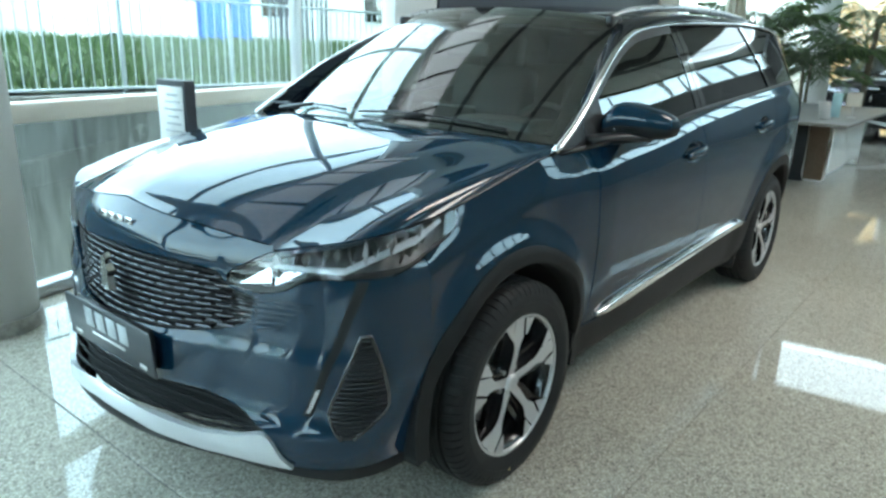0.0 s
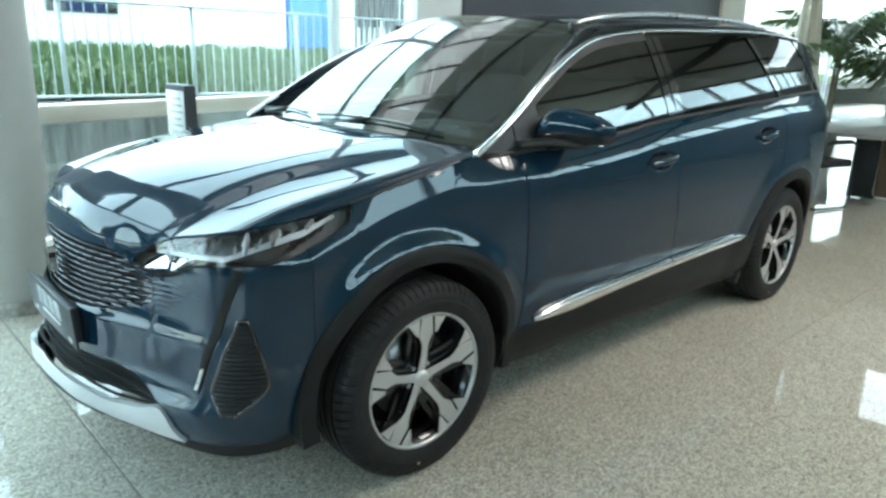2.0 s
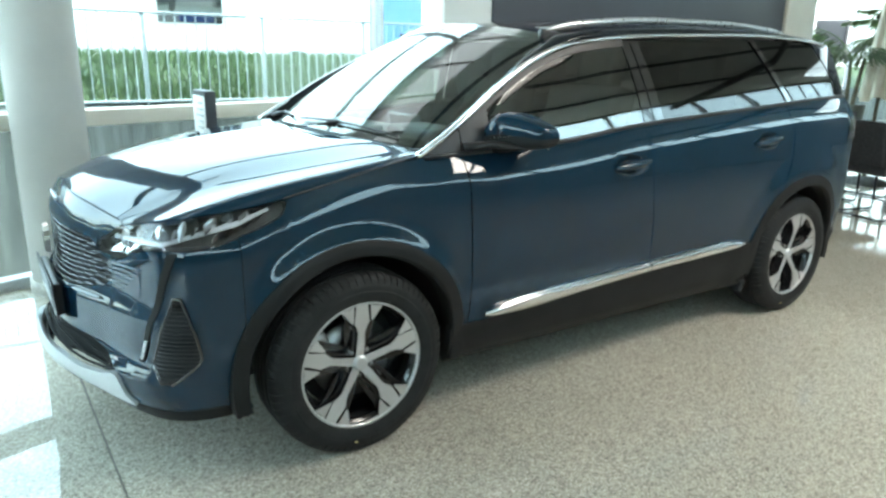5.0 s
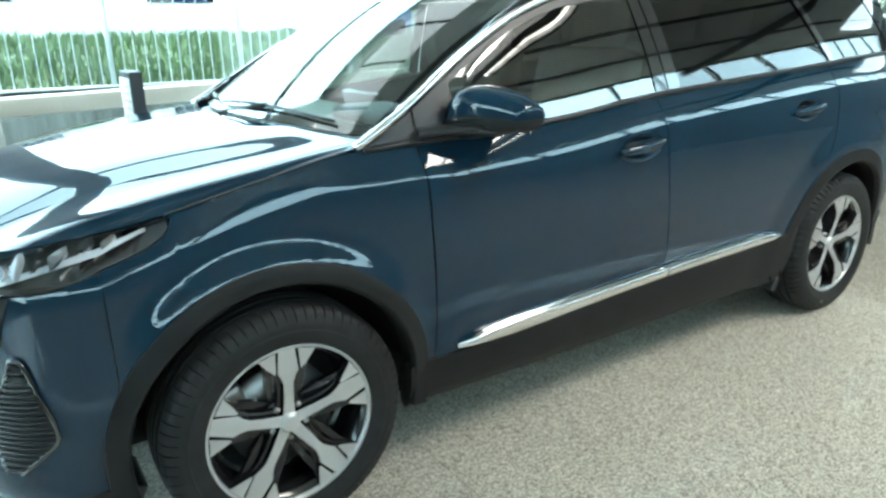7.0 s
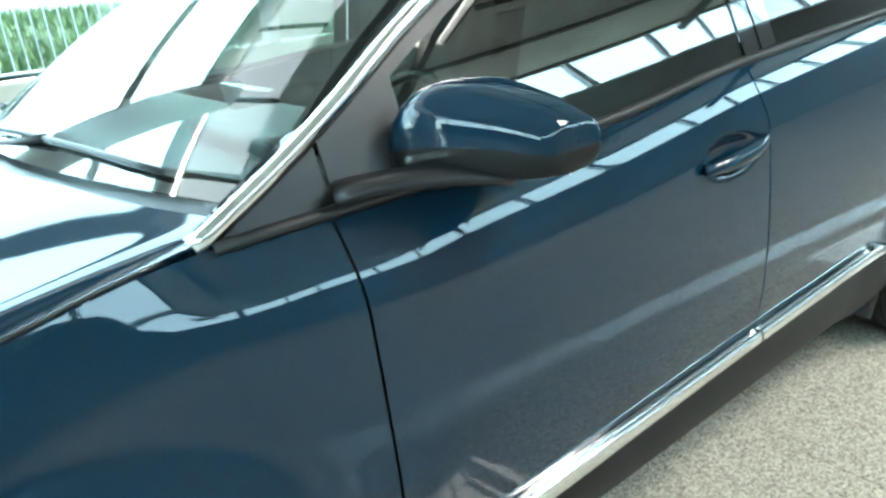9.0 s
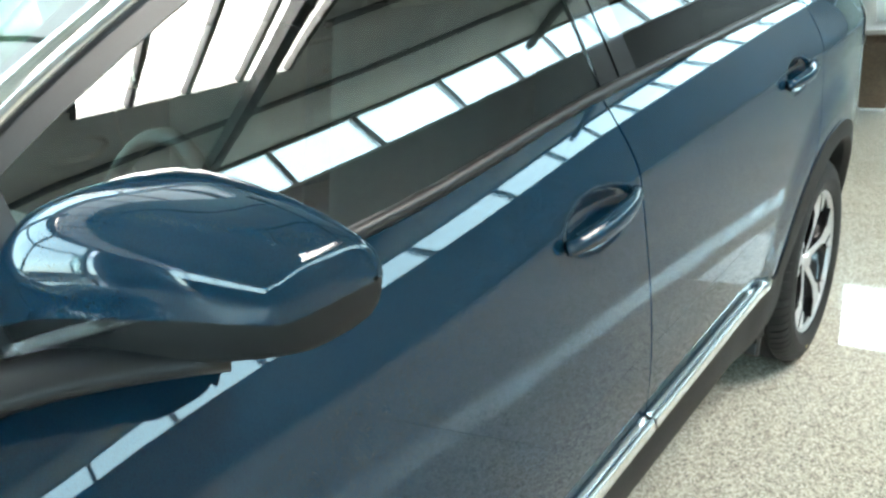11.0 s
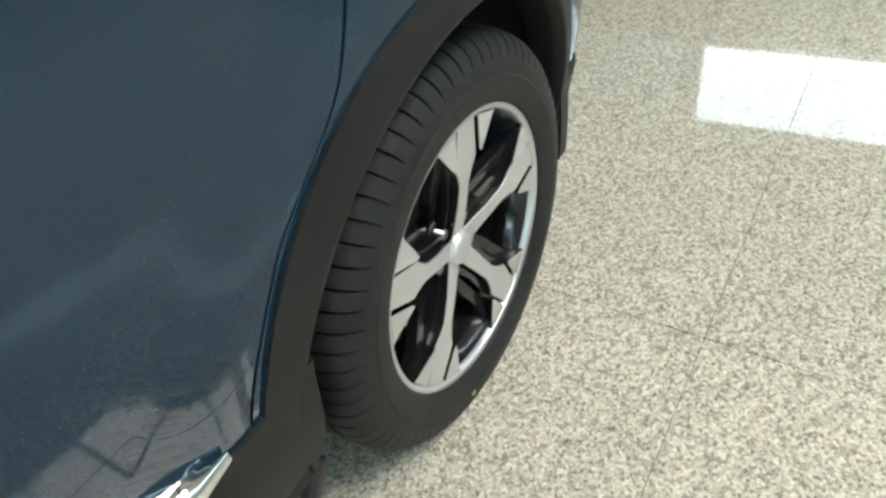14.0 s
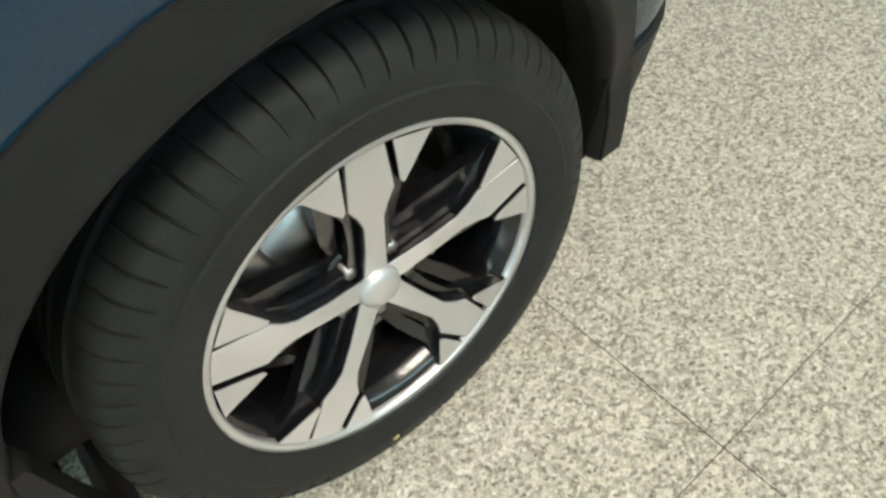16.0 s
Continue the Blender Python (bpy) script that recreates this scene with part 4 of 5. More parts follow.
    def shell(phi0, phi1, grow=0.0):
        """The housing: rings along y, front rounded, back flat."""
        def f(u, v):
            w = lerp(v, math.sin(math.pi / 2 * v), 0.8)
            y = lerp(0.812, 1.062, w)
            cap_ = mir_round(w)
            xf, xb = lerp(0.545, 0.668, w**1.25), lerp(0.740, 0.762, w)
            zc, hh = mir_z(w) + 0.004, mir_h(w) * 0.74 + grow
            a = lerp(phi0, phi1, u)
            c, si = math.cos(a), math.sin(a)
            xm = (xf + xb) / 2
            rx = (xb - xf) / 2 * cap_ + grow
            x = xm + rx * (abs(c) ** 0.62) * (1 if c > 0 else -1) + (1 - cap_) * 0.035 * (1 if w > 0.5 else -0.4)
            z = zc + hh * (abs(si) ** 0.8) * (0.98 if si > 0 else -(1.20 - 0.20 * w))
            return Vector((x, -y, z))
        return f
    mc = Vector((0.66, -0.97, 1.15))
    mir = skin("door_mirror", shell(radians(-2), radians(184)), 40, 24, PAINT, car, lip=0, mirror=mirror, inward=mc, label="body-coloured mirror cap over a black shell")
    skin("mirror_shell", shell(radians(184), radians(358), -0.0015), 36, 24, CLAD, mir, lip=0, mirror=mirror, inward=mc, label="matt black mirror shell")
    pts = [(lerp(0.60, 0.73, k / 12) - 0.052 + 0.004 * k, s * lerp(0.90, 1.050, k / 12), 1.140 + 0.010 * math.sin(math.pi * k / 12)) for k in range(13)]
    part("turn_signal", tube_bm(pts, 0.006, 6), GLASS_LAMP, mir, "clear turn signal strip")
    pts = [(0.47 + 0.20 * t, s * (0.845 + 0.13 * t), 1.103 + 0.012 * math.sin(math.pi * t)) for t in [k / 8 for k in range(9)]]
    part("mirror_arm", tube_bm(pts, lambda t: 0.040 - 0.012 * t, 10, flat=0.42), BLACK, mir, "black mirror arm")
    part("mirror_glass", box_bm(0.004, 0.135, 0.080, (0.742, s * 0.950, 1.136), 0.0018, 2), mat("mirror_silver", (0.9, 0.9, 0.9), 0.01, 1.0), mir)

# wipers
for y0, y1 in ((-0.60, 0.02), (0.10, 0.66)):
    pts = []
    for k in range(13):
        y = lerp(y0, y1, k / 12)
        kk = y / 0.785
        p = screen((kk + 1) / 2, 0.035 + 0.02 * math.sin(math.pi * k / 12))
        pts.append((p.x - 0.010, p.y, p.z + 0.008))
    part("wiper", tube_bm(pts, 0.0055, 6), BLACK, car)
    part("wiper_arm", tube_bm([(0.19 + 0.20 * (y1 / 0.8) ** 2 - 0.03, y1, 1.118), pts[6]], 0.009, 6), BLACK, car)

# ---- wheels ----
def tyre_bm():
    """A tyre with circumferential grooves and cross-cut shoulder blocks; its outer face looks to -y."""
    bm = bmesh.new()
    half = 0.112
    prof = [(0.236, -0.098), (0.246, -0.110), (0.262, -0.117), (0.285, -0.1195), (0.288, -0.1175), (0.305, -0.117), (0.308, -0.1155), (0.325, -0.111), (0.336, -0.103)]
    tread = [(0.3445, -0.092), (0.3495, -0.074), (0.350, -0.060), (0.341, -0.058), (0.341, -0.050), (0.3515, -0.048), (0.352, -0.022), (0.342, -0.020), (0.342, -0.010), (0.352, -0.008)]
    out = prof + tread + [(r, -y) for r, y in reversed(tread)] + [(r, -y) for r, y in reversed(prof)]
    n = len(out)
    pitches, angs = 72, []
    for k in range(pitches):
        for f, deep in ((0.0, 0), (0.84, 0), (0.86, 1), (0.98, 1)):
            angs.append(((k + f) / pitches * 2 * math.pi, deep))
    rings = []
    for a, deep in angs:
        ring = []
        for i, (r, y) in enumerate(out):
            sh = abs(y)
            twist = 0.0
            if r > 0.330 and sh > 0.052:
                twist = (0.112 - sh) * 0.25
            if deep and r > 0.334 and sh > 0.062:
                r = r - 0.0075
            elif deep and 0.318 < r <= 0.337 and sh > 0.1:
                r, y = r - 0.003, y * 0.972
            ring.append(bm.verts.new((r * math.cos(a + twist), y, r * math.sin(a + twist))))
        rings.append(ring)
    for k in range(len(rings)):
        a, b = rings[k], rings[(k + 1) % len(rings)]
        for i in range(n - 1):
            bm.faces.new((a[i], a[i + 1], b[i + 1], b[i]))
    bm.normal_update()
    for e in bm.edges:
        if len(e.link_faces) == 2 and e.calc_face_angle(0) > 0.45:
            e.smooth = False
    return bm


def prism(pts, y0, y1, bevel=0.0):
    """A plate in the wheel's plane: outline in (x, z), from y0 (outer face) to y1."""
    bm = bmesh.new()
    a = [bm.verts.new((x, y0, z)) for x, z in pts]
    b = [bm.verts.new((x, y1, z)) for x, z in pts]
    bm.faces.new(a)
    bm.faces.new(b[::-1])
    for k in range(len(a)):
        bm.faces.new((a[k], b[k], b[(k + 1) % len(a)], a[(k + 1) % len(a)]))
    bmesh.ops.recalc_face_normals(bm, faces=bm.faces)
    if bevel:
        bmesh.ops.bevel(bm, geom=[e for e in bm.edges if all(abs(v.co.y - y0) < 1e-6 for v in e.verts)], offset=bevel, segments=1, affect="EDGES")
    return bm


def polar(r, deg):
    return (r * math.cos(radians(deg)), r * math.sin(radians(deg)))


def build_wheel():
    """A wheel about its own centre plane, outer face to -y."""
    w = new("wheel")
    w.empty_display_size = 0.1
    tyre = part("tyre", tyre_bm(), RUBBER, w, "black road tyre with cut shoulder blocks")
    part("tyre_mark", box_bm(0.010, 0.002, 0.007, (-0.042, -0.1178, -0.292), 0.0), mat("yellow_mark", (0.6, 0.5, 0.25), 0.6), tyre, "small yellow balance mark")
    rim = part("rim", lathe_bm([(0.2325, -0.092), (0.2335, -0.1040), (0.2425, -0.1060), (0.2445, -0.100), (0.238, -0.095)], 72), MACHINED, w, "machined alloy rim edge")
    part("barrel", lathe_bm([(0.236, -0.094), (0.222, -0.085), (0.214, -0.06), (0.205, 0.0), (0.215, 0.095), (0.236, 0.105)], 56), RIM_BLACK, rim, "gloss black rim barrel")
    part("brake_disc", lathe_bm([(0.06, -0.020), (0.155, -0.020), (0.155, 0.0), (0.06, 0.0)], 48), STEEL, w, "steel brake disc")
    # flat near-black disc stands in for the shade behind the spokes
    part("hub_shade", lathe_bm([(0.0, 0.03), (0.20, 0.03)], 40), DARK, w)
    part("brake_caliper", box_bm(0.09, 0.06, 0.15, (-0.135, -0.015, 0.055), 0.02, 2, rot=Matrix.Rotation(radians(-20), 3, "Y")), STEEL, w, "grey brake caliper")
    hub = part("hub", lathe_bm([(0.0, -0.052), (0.055, -0.052), (0.070, -0.058), (0.072, -0.03), (0.05, 0.02)], 30), RIM_BLACK, rim)
    part("centre_cap", lathe_bm([(0.0, -0.090), (0.018, -0.0895), (0.027, -0.086), (0.031, -0.076), (0.031, -0.05)], 28), MACHINED, rim, "silver centre cap")
    for k in range(5):
        base = 18 + 72 * k
        rot = Matrix.Rotation(-radians(base), 3, "Y")
        # machined spoke: narrow at the hub, arrow-wide at the rim
        outline = [(0.020, 0.0175), (0.085, 0.0140), (0.126, 0.0135), (0.146, 0.0200), (0.164, 0.0300), (0.2300, 0.0235), (0.2335, 0.0)]
        pts = outline + [(x, -z) for x, z in reversed(outline[:-1])]
        for nm, y0, y1, swell, m_, lab in (("spoke", 0.0, 0.002, 1.0, MACHINED, "machined silver spoke"), ("spoke_body", 0.0022, 0.032, 1.10, RIM_BLACK, "gloss black spoke body")):
            bm = prism([(x, z * swell) for x, z in pts], y0, y1, 0.0006 if y0 == 0 else 0.0)
            for v in bm.verts:
                v.co.y += lerp(-0.074, -0.101, min(1, max(0, (v.co.x - 0.02) / 0.2))) - 0.006 * math.sin(math.pi * min(1, max(0, v.co.x / 0.23)))
            bm.transform(rot.to_4x4())
            part(nm, bm, m_, rim, lab, smooth=False)
        for sg in (-1, 1):
            # black shoulder beside the spoke
            pts = [(0.035, sg * 0.022), (0.085, sg * 0.0185), (0.130, sg * 0.018), (0.147, sg * 0.0225), (0.166, sg * 0.0325), (0.222, sg * 0.0290), (0.222, sg * 0.036), (0.160, sg * 0.040), (0.135, sg * 0.030), (0.09, sg * 0.028), (0.04, sg * 0.034)]
            bm = prism(pts, 0.0, 0.03)
            for v in bm.verts:
                v.co.y += lerp(-0.066, -0.092, min(1, max(0, (v.co.x - 0.02) / 0.2)))
            bm.transform(rot.to_4x4())
            part("spoke_shoulder", bm, RIM_BLACK, rim, "gloss black spoke flank", smooth=False)
            # machined flank at the rim
            c = [polar(0.231, sg * 8.2), polar(0.2315, sg * 21.0), polar(0.226, sg * 20.0), polar(0.190, sg * 16.2), polar(0.172, sg * 13.4), polar(0.176, sg * 11.6)]
            for nm, y0, y1, m_, lab in (("rim_flank", -0.1030, -0.1012, MACHINED, "machined silver flank"), ("flank_body", -0.1010, -0.07, RIM_BLACK, "gloss black flank body")):
                bm = prism(c, y0, y1)
                bm.transform(rot.to_4x4())
                part(nm, bm, m_, rim, lab, smooth=False)
            # black rib from the hub to the flank
            pts = [(0.045, sg * 0.030), (0.05, sg * 0.045), (0.112, sg * 0.056), polar(0.190, sg * 18.5), polar(0.224, sg * 20.0), polar(0.224, sg * 15), polar(0.182, sg * 12.6), (0.120, sg * 0.036)]
            bm = prism(pts, 0.0, 0.02)
            for v in bm.verts:
                v.co.y += lerp(-0.045, -0.090, min(1, max(0, (v.co.x - 0.03) / 0.19)))
            bm.transform(rot.to_4x4())
            part("rib", bm, RIM_BLACK, rim, "gloss black rib", smooth=False)
        b = part("wheel_bolt", lathe_bm([(0.0, -0.072), (0.009, -0.072), (0.010, -0.045)], 6), STEEL, rim)
        x, z = polar(0.052, base + 36)
        b.location = (x, 0, z)
    return w


wheel = build_wheel()
wheel.parent = car
wheel.matrix_basis = pose(0, -0.797, WHEEL_Z, 0, 0, 0)
for x, y, spin, turn in ((AXLE_R, -0.797, 5, 0), (0, 0.797, 0, 180), (AXLE_R, 0.797, 0, 180)):
    wcopy = copy_thing(wheel, pose(x, y, WHEEL_Z, 0, spin, turn))
wheel["label"] = "alloy wheel with five silver spokes"

# ---- cabin ----
# plain near-black boxes, added inside the body to block light from below
part("underbody", box_bm(4.1, 1.20, 0.10, (1.40, 0, 0.30), 0.03, 1), DARK, car)
part("floor_pan", box_bm(2.4, 1.62, 0.06, (1.55, 0, 0.36), 0.02, 1), DARK, car)
part("engine_bay", box_bm(0.95, 1.05, 0.45, (-0.20, 0, 0.62), 0.06, 1), DARK, car)
part("firewall", box_bm(0.06, 1.5, 0.68, (0.45, 0, 0.70), 0.02, 1), DARK, car)
bm = box_bm(0.46, 1.46, 0.20, (0.56, 0, 0.99), 0.05, 3)
dash = part("dashboard", bm, BLACK, car, "black moulded dashboard")
part("instrument_hood", box_bm(0.22, 0.40, 0.10, (0.62, -0.37, 1.085), 0.035, 3), BLACK, dash)
part("screen", box_bm(0.02, 0.30, 0.14, (0.74, 0.0, 1.09), 0.006, 2, rot=Matrix.Rotation(radians(-15), 3, "Y")), GLOSS_BLACK, dash)
part("steering_wheel", lathe_bm([(0.165 + 0.015 * math.cos(2 * math.pi * k / 8), 0.015 * math.sin(2 * math.pi * k / 8)) for k in range(8)], 32, "z", close=True), BLACK, dash).matrix_basis = pose(0.90, -0.37, 1.02, 0, -65, 0)


def seat_set(x, y, wide):
    for nm, sz, at, rx in (("seat", (0.52, wide, 0.18), (x, y, 0.62), 4), ("backrest", (0.16, wide, 0.66), (x + 0.33, y, 0.98), 14)):
        part(nm, box_bm(*sz, at, 0.06, 3, rot=Matrix.Rotation(radians(rx), 3, "Y")), SEAT, car, "dark cloth seat")
    for hy in ((0,) if wide < 0.7 else (-0.40, 0.40)):
        part("headrest", box_bm(0.10, 0.26, 0.19, (x + 0.46, y + hy, 1.39), 0.045, 3, rot=Matrix.Rotation(radians(10), 3, "Y")), SEAT, car, "dark cloth headrest")


for y in (-0.37, 0.37):
    seat_set(1.22, y, 0.50)
seat_set(2.02, 0, 1.30)
part("boot_cover", box_bm(0.9, 1.3, 0.04, (3.0, 0, 1.12), 0.01, 1), DARK, car)
part("headlining", box_bm(2.1, 1.14, 0.012, (2.2, 0, 1.565), 0.005, 1), noisy("headlining_cloth", (0.30, 0.30, 0.29), 0.9), car)


# ---- the showroom ----
CZ = 4.6  # ceiling height
WALL_P, WALL_D = Vector((2.08, 2.74)), Vector((0.962, 0.272)).normalized()
WALL_N = Vector((-WALL_D.y, WALL_D.x))


def wall_pt(u, out=0.0, z=0.0):
    """u metres along the glazed wall from its main post, out metres outwards."""
    p = WALL_P + WALL_D * u + WALL_N * out
    return Vector((p.x, p.y, z))


WALL_A = math.degrees(math.atan2(WALL_D.y, WALL_D.x))


def wall_box(u0, u1, o0, o1, z0, z1, bevel=0.0):
    c = wall_pt((u0 + u1) / 2, (o0 + o1) / 2, (z0 + z1) / 2)
    return box_bm(u1 - u0, o1 - o0, z1 - z0, c, bevel, 1, rot=Matrix.Rotation(radians(WALL_A), 3, "Z"))


def cut_at_wall(bm, out=0.08):
    """Cuts a floor mesh off along the glazed wall and caps the cut."""
    n2 = Vector((WALL_N.x, WALL_N.y, 0))
    cut = bmesh.ops.bisect_plane(bm, geom=bm.verts[:] + bm.edges[:] + bm.faces[:], plane_co=wall_pt(0, out), plane_no=n2, clear_outer=True)
    bmesh.ops.holes_fill(bm, edges=[e for e in cut["geom_cut"] if isinstance(e, bmesh.types.BMEdge)])
    return bm


sub = part("floor", cut_at_wall(box_bm(44, 34, 0.30, (6, -6.5, -0.156), 0, 1)), GROUT, None, smooth=False)
tagged(sub, "polished speckled beige granite floor laid in large slabs", "floor", kind="structure")

# glazed wall behind the car: sill beam, posts, panes
facade = thing("window_1", "tall aluminium-framed glazed wall with a beige sill beam", "window wall", kind="structure")
U0, U1 = -9.0, 2.1
part("sill_beam", wall_box(U0, U1 + 6, -0.06, 0.10, 0.965, 1.065, 0.008), CREAM, facade, "beige painted sill beam")
part("top_beam", wall_box(U0, U1 + 6, -0.05, 0.10, CZ - 0.35, CZ, 0.01), ALU, facade)
part("base_rail", wall_box(U0, U1 + 6, -0.04, 0.06, 0.0, 0.07, 0.006), ALU, facade)
part("transom", wall_box(U0, U1 + 6, -0.035, 0.05, 3.02, 3.10, 0.006), ALU, facade)
for u in (-8.4, -5.6, -2.8, 0.0, 2.8, 5.6):
    part("post", wall_box(u - 0.035, u + 0.035, -0.05, 0.02, 0.07, CZ - 0.35, 0.006), ALU, facade)
    part("post", wall_box(u + 0.037, u + 0.115, 0.0, 0.06, 1.07, CZ - 0.35, 0.006), CREAM, facade, "cream inner post")
for k, u in enumerate((-8.4, -5.6, -2.8, 0.0, 2.8)):
    for z0, z1 in ((0.07, 0.965), (1.065, 3.02), (3.10, CZ - 0.35)):
        pn = part("pane", wall_box(u + 0.117, u + 2.763, 0.03, 0.031, z0, z1), GLASS_ROOM, facade, smooth=False)
        pn.visible_shadow = False

# round column by the glass
col = part("column", lathe_bm([(0.0, 0.0), (0.20, 0.0), (0.20, CZ), (0.0, CZ)], 48, "z", at=(-0.66, 1.775, 0)), COLUMN, None)
tagged(col, "round light grey plastered column on the showroom floor", "column", kind="structure")
part("plinth", lathe_bm([(0.2, 0.075), (0.212, 0.07), (0.215, 0.0)], 48, "z", at=(-0.66, 1.775, 0)), noisy("plinth_stone", (0.33, 0.31, 0.27), 0.5, 0.3, 30), col, "speckled stone base ring")

# partition with the dark panel
pw = thing("partition_wall", "freestanding white partition with a large dark grey panel", "partition", kind="structure")
part("wall", box_bm(5.06, 0.14, 3.2, (4.50, 1.56, 1.6), 0.01, 1), WHITE, pw)
part("panel", box_bm(3.98, 0.03, 2.85, (4.40, 1.473, 1.72), 0.004, 1), PANEL, pw, "dark anthracite panel")
part("end_post", box_bm(0.56, 0.06, 3.2, (6.70, 1.462, 1.6), 0.01, 1), CREAM, pw, "cream end post")

# far and side walls that close the room
BACK_A = radians(13)
BACK_P, BACK_D = Vector((5.5, -6.1, 0)), Vector((math.cos(BACK_A), math.sin(BACK_A), 0))
BACK_O = Vector((math.sin(BACK_A), -math.cos(BACK_A), 0))
ROT_B = Matrix.Rotation(BACK_A, 3, "Z")


def back_box(u0, u1, o0, o1, z0, z1, bevel=0.0):
    c = BACK_P + BACK_D * ((u0 + u1) / 2) + BACK_O * ((o0 + o1) / 2) + Vector((0, 0, (z0 + z1) / 2))
    return box_bm(u1 - u0, o1 - o0, z1 - z0, c, bevel, 1, None, ROT_B)


WALL_GREY = noisy("grey_wall_paint", (0.16, 0.16, 0.155), 0.7, 0.08, 2, 0.1, 70)
wall_s = thing("wall_south", "grey showroom wall with a high band of windows", "wall", kind="structure")
part("lower_wall", back_box(-17.6, 12.4, 0.0, 0.2, 0.0, 3.72), WALL_GREY, wall_s, smooth=False)
part("sill", back_box(-17.6, 12.4, -0.04, 0.0, 3.70, 3.74), ALU, wall_s, smooth=False)
for k in range(28):
    u = -17.4 + 1.1 * k
    part("post", back_box(u - 0.035, u + 0.035, 0.02, 0.12, 3.72, CZ, 0.005), ALU, wall_s, smooth=False)
    if k < 27:
        pn = part("pane", back_box(u + 0.036, u + 1.064, 0.07, 0.072, 3.74, CZ), GLASS_ROOM, wall_s, smooth=False)
        pn.visible_shadow = False
west = thing("window_5", "glazed front wall with slim aluminium posts", "window wall", kind="structure")
for k in range(11):
    y = 2.0 - 1.9 * k
    part("post", box_bm(0.08, 0.08, CZ, (-11, y, CZ / 2), 0.005, 1), ALU, west)
    if k < 10:
        pn = part("pane", box_bm(0.001, 1.82, CZ - 0.4, (-11, y - 0.95, CZ / 2 - 0.1)), GLASS_ROOM, west, smooth=False)
        pn.visible_shadow = False
part("transom", box_bm(0.07, 19, 0.08, (-11, -7.5, 2.6), 0.005, 1), ALU, west)
part("top_beam", box_bm(0.12, 19, 0.3, (-11, -7.5, CZ - 0.15), 0.005, 1), ALU, west)

# unseen wall, added to close a gap that let outdoor light in
wall_n = part("added_wall_north", wall_box(-14.2, U0, -0.08, 0.10, 0.0, CZ), WALL_GREY, None, smooth=False)
tagged(wall_n, "plain grey wall added out of view to stop light beside the glazing", "wall", kind="structure")
# unseen wall, added to darken what the front bumper reflects
wall_w = part("added_wall_west", box_bm(0.2, 15.5, 2.45, (-10.85, -9.2, 1.225), 0, 1), WALL_GREY, None, smooth=False)
tagged(wall_w, "plain grey wall added out of view to dim light from the west", "wall", kind="structure")

# glazed east side
SAGE = noisy("sage_wall_paint", (0.30, 0.33, 0.27), 0.7, 0.06, 2, 0.1, 70)
east = thing("window_2", "bright aluminium-framed glazed front behind the plants", "window wall", kind="structure")
EX = 17.2
for k in range(6):
    y = 6.0 - 2.0 * k
    part("post", box_bm(0.07, 0.07, CZ - 0.2, (EX, y, (CZ - 0.2) / 2), 0.005, 1), ALU, east)
    if k < 5:
        if k < 3:
            pn = part("pane", box_bm(0.008, 1.925, 2.90, (EX, y - 1.0, 1.53)), GLASS_ROOM, east, smooth=False)
            pn.visible_shadow = False
        else:
            part("wall_panel", box_bm(0.06, 1.925, 2.90, (EX, y - 1.0, 1.53), 0.004, 1), SAGE, east, "pale sage wall panel", smooth=False)
        part("head_panel", box_bm(0.06, 1.925, CZ - 3.31, (EX, y - 1.0, (CZ + 2.81) / 2), 0.004, 1), WALL_GREY, east, "grey panel over the glazing", smooth=False)
part("transom", box_bm(0.07, 10.0, 0.08, (EX, 1, 3.02), 0.005, 1), ALU, east)
part("base_rail", box_bm(0.06, 10.0, 0.08, (EX, 1, 0.04), 0.005, 1), ALU, east)
part("top_beam", box_bm(0.10, 10.0, 0.25, (EX, 1, CZ - 0.125), 0.005, 1), ALU, east)

# ceiling: ribbed deck with one wide rooflight beside the car and one strip across the hall
NX0, NX1, NY0, NY1 = 2.2, 4.2, -4.45, -2.3
BX = -2.3
FAR_LIGHT = [(11.55, 0.88), (11.9, -4.1), (14.6, -3.5), (14.02, 1.42)]  # corners of the far rooflight


def far_pt(u, v):
    """Across and along the far rooflight, each 0..1."""
    a, b, c, d = (Vector(q) for q in FAR_LIGHT)
    return a.lerp(d, u).lerp(b.lerp(c, u), v)



def trim_to_room(bm, north=0.1, x_from=-11.1):
    """Cuts a ceiling mesh off at the outer walls."""
    n2 = Vector((WALL_N.x, WALL_N.y, 0))
    for co, no in ((wall_pt(0, north), n2), (BACK_P + BACK_O * 0.2, BACK_O), (Vector((x_from, 0, 0)), Vector((-1, 0, 0)))):
        bmesh.ops.bisect_plane(bm, geom=bm.verts[:] + bm.edges[:] + bm.faces[:], plane_co=co, plane_no=no, clear_outer=True)


cbm, cbm2 = bmesh.new(), bmesh.new()
EAVE_X = 3.6  # the narrow part of the eave strip ends here
cbm3 = bmesh.new()
for bm, x0, x1, y0, y1 in ((cbm, -11.1, BX, -17, 8), (cbm2, BX, NX0, -17, 8), (cbm2, NX0, EAVE_X, NY1, 8), (cbm3, EAVE_X, NX1, NY1, 8), (cbm3, NX1, 19, -17, 8), (cbm3, NX0, NX1, -17, NY0)):
    box_bm(x1 - x0, y1 - y0, 0.18, ((x0 + x1) / 2, (y0 + y1) / 2, CZ + 0.09), 0, 1, bm)
trim_to_room(cbm, -0.95)
trim_to_room(cbm2, -0.95)
trim_to_room(cbm3)
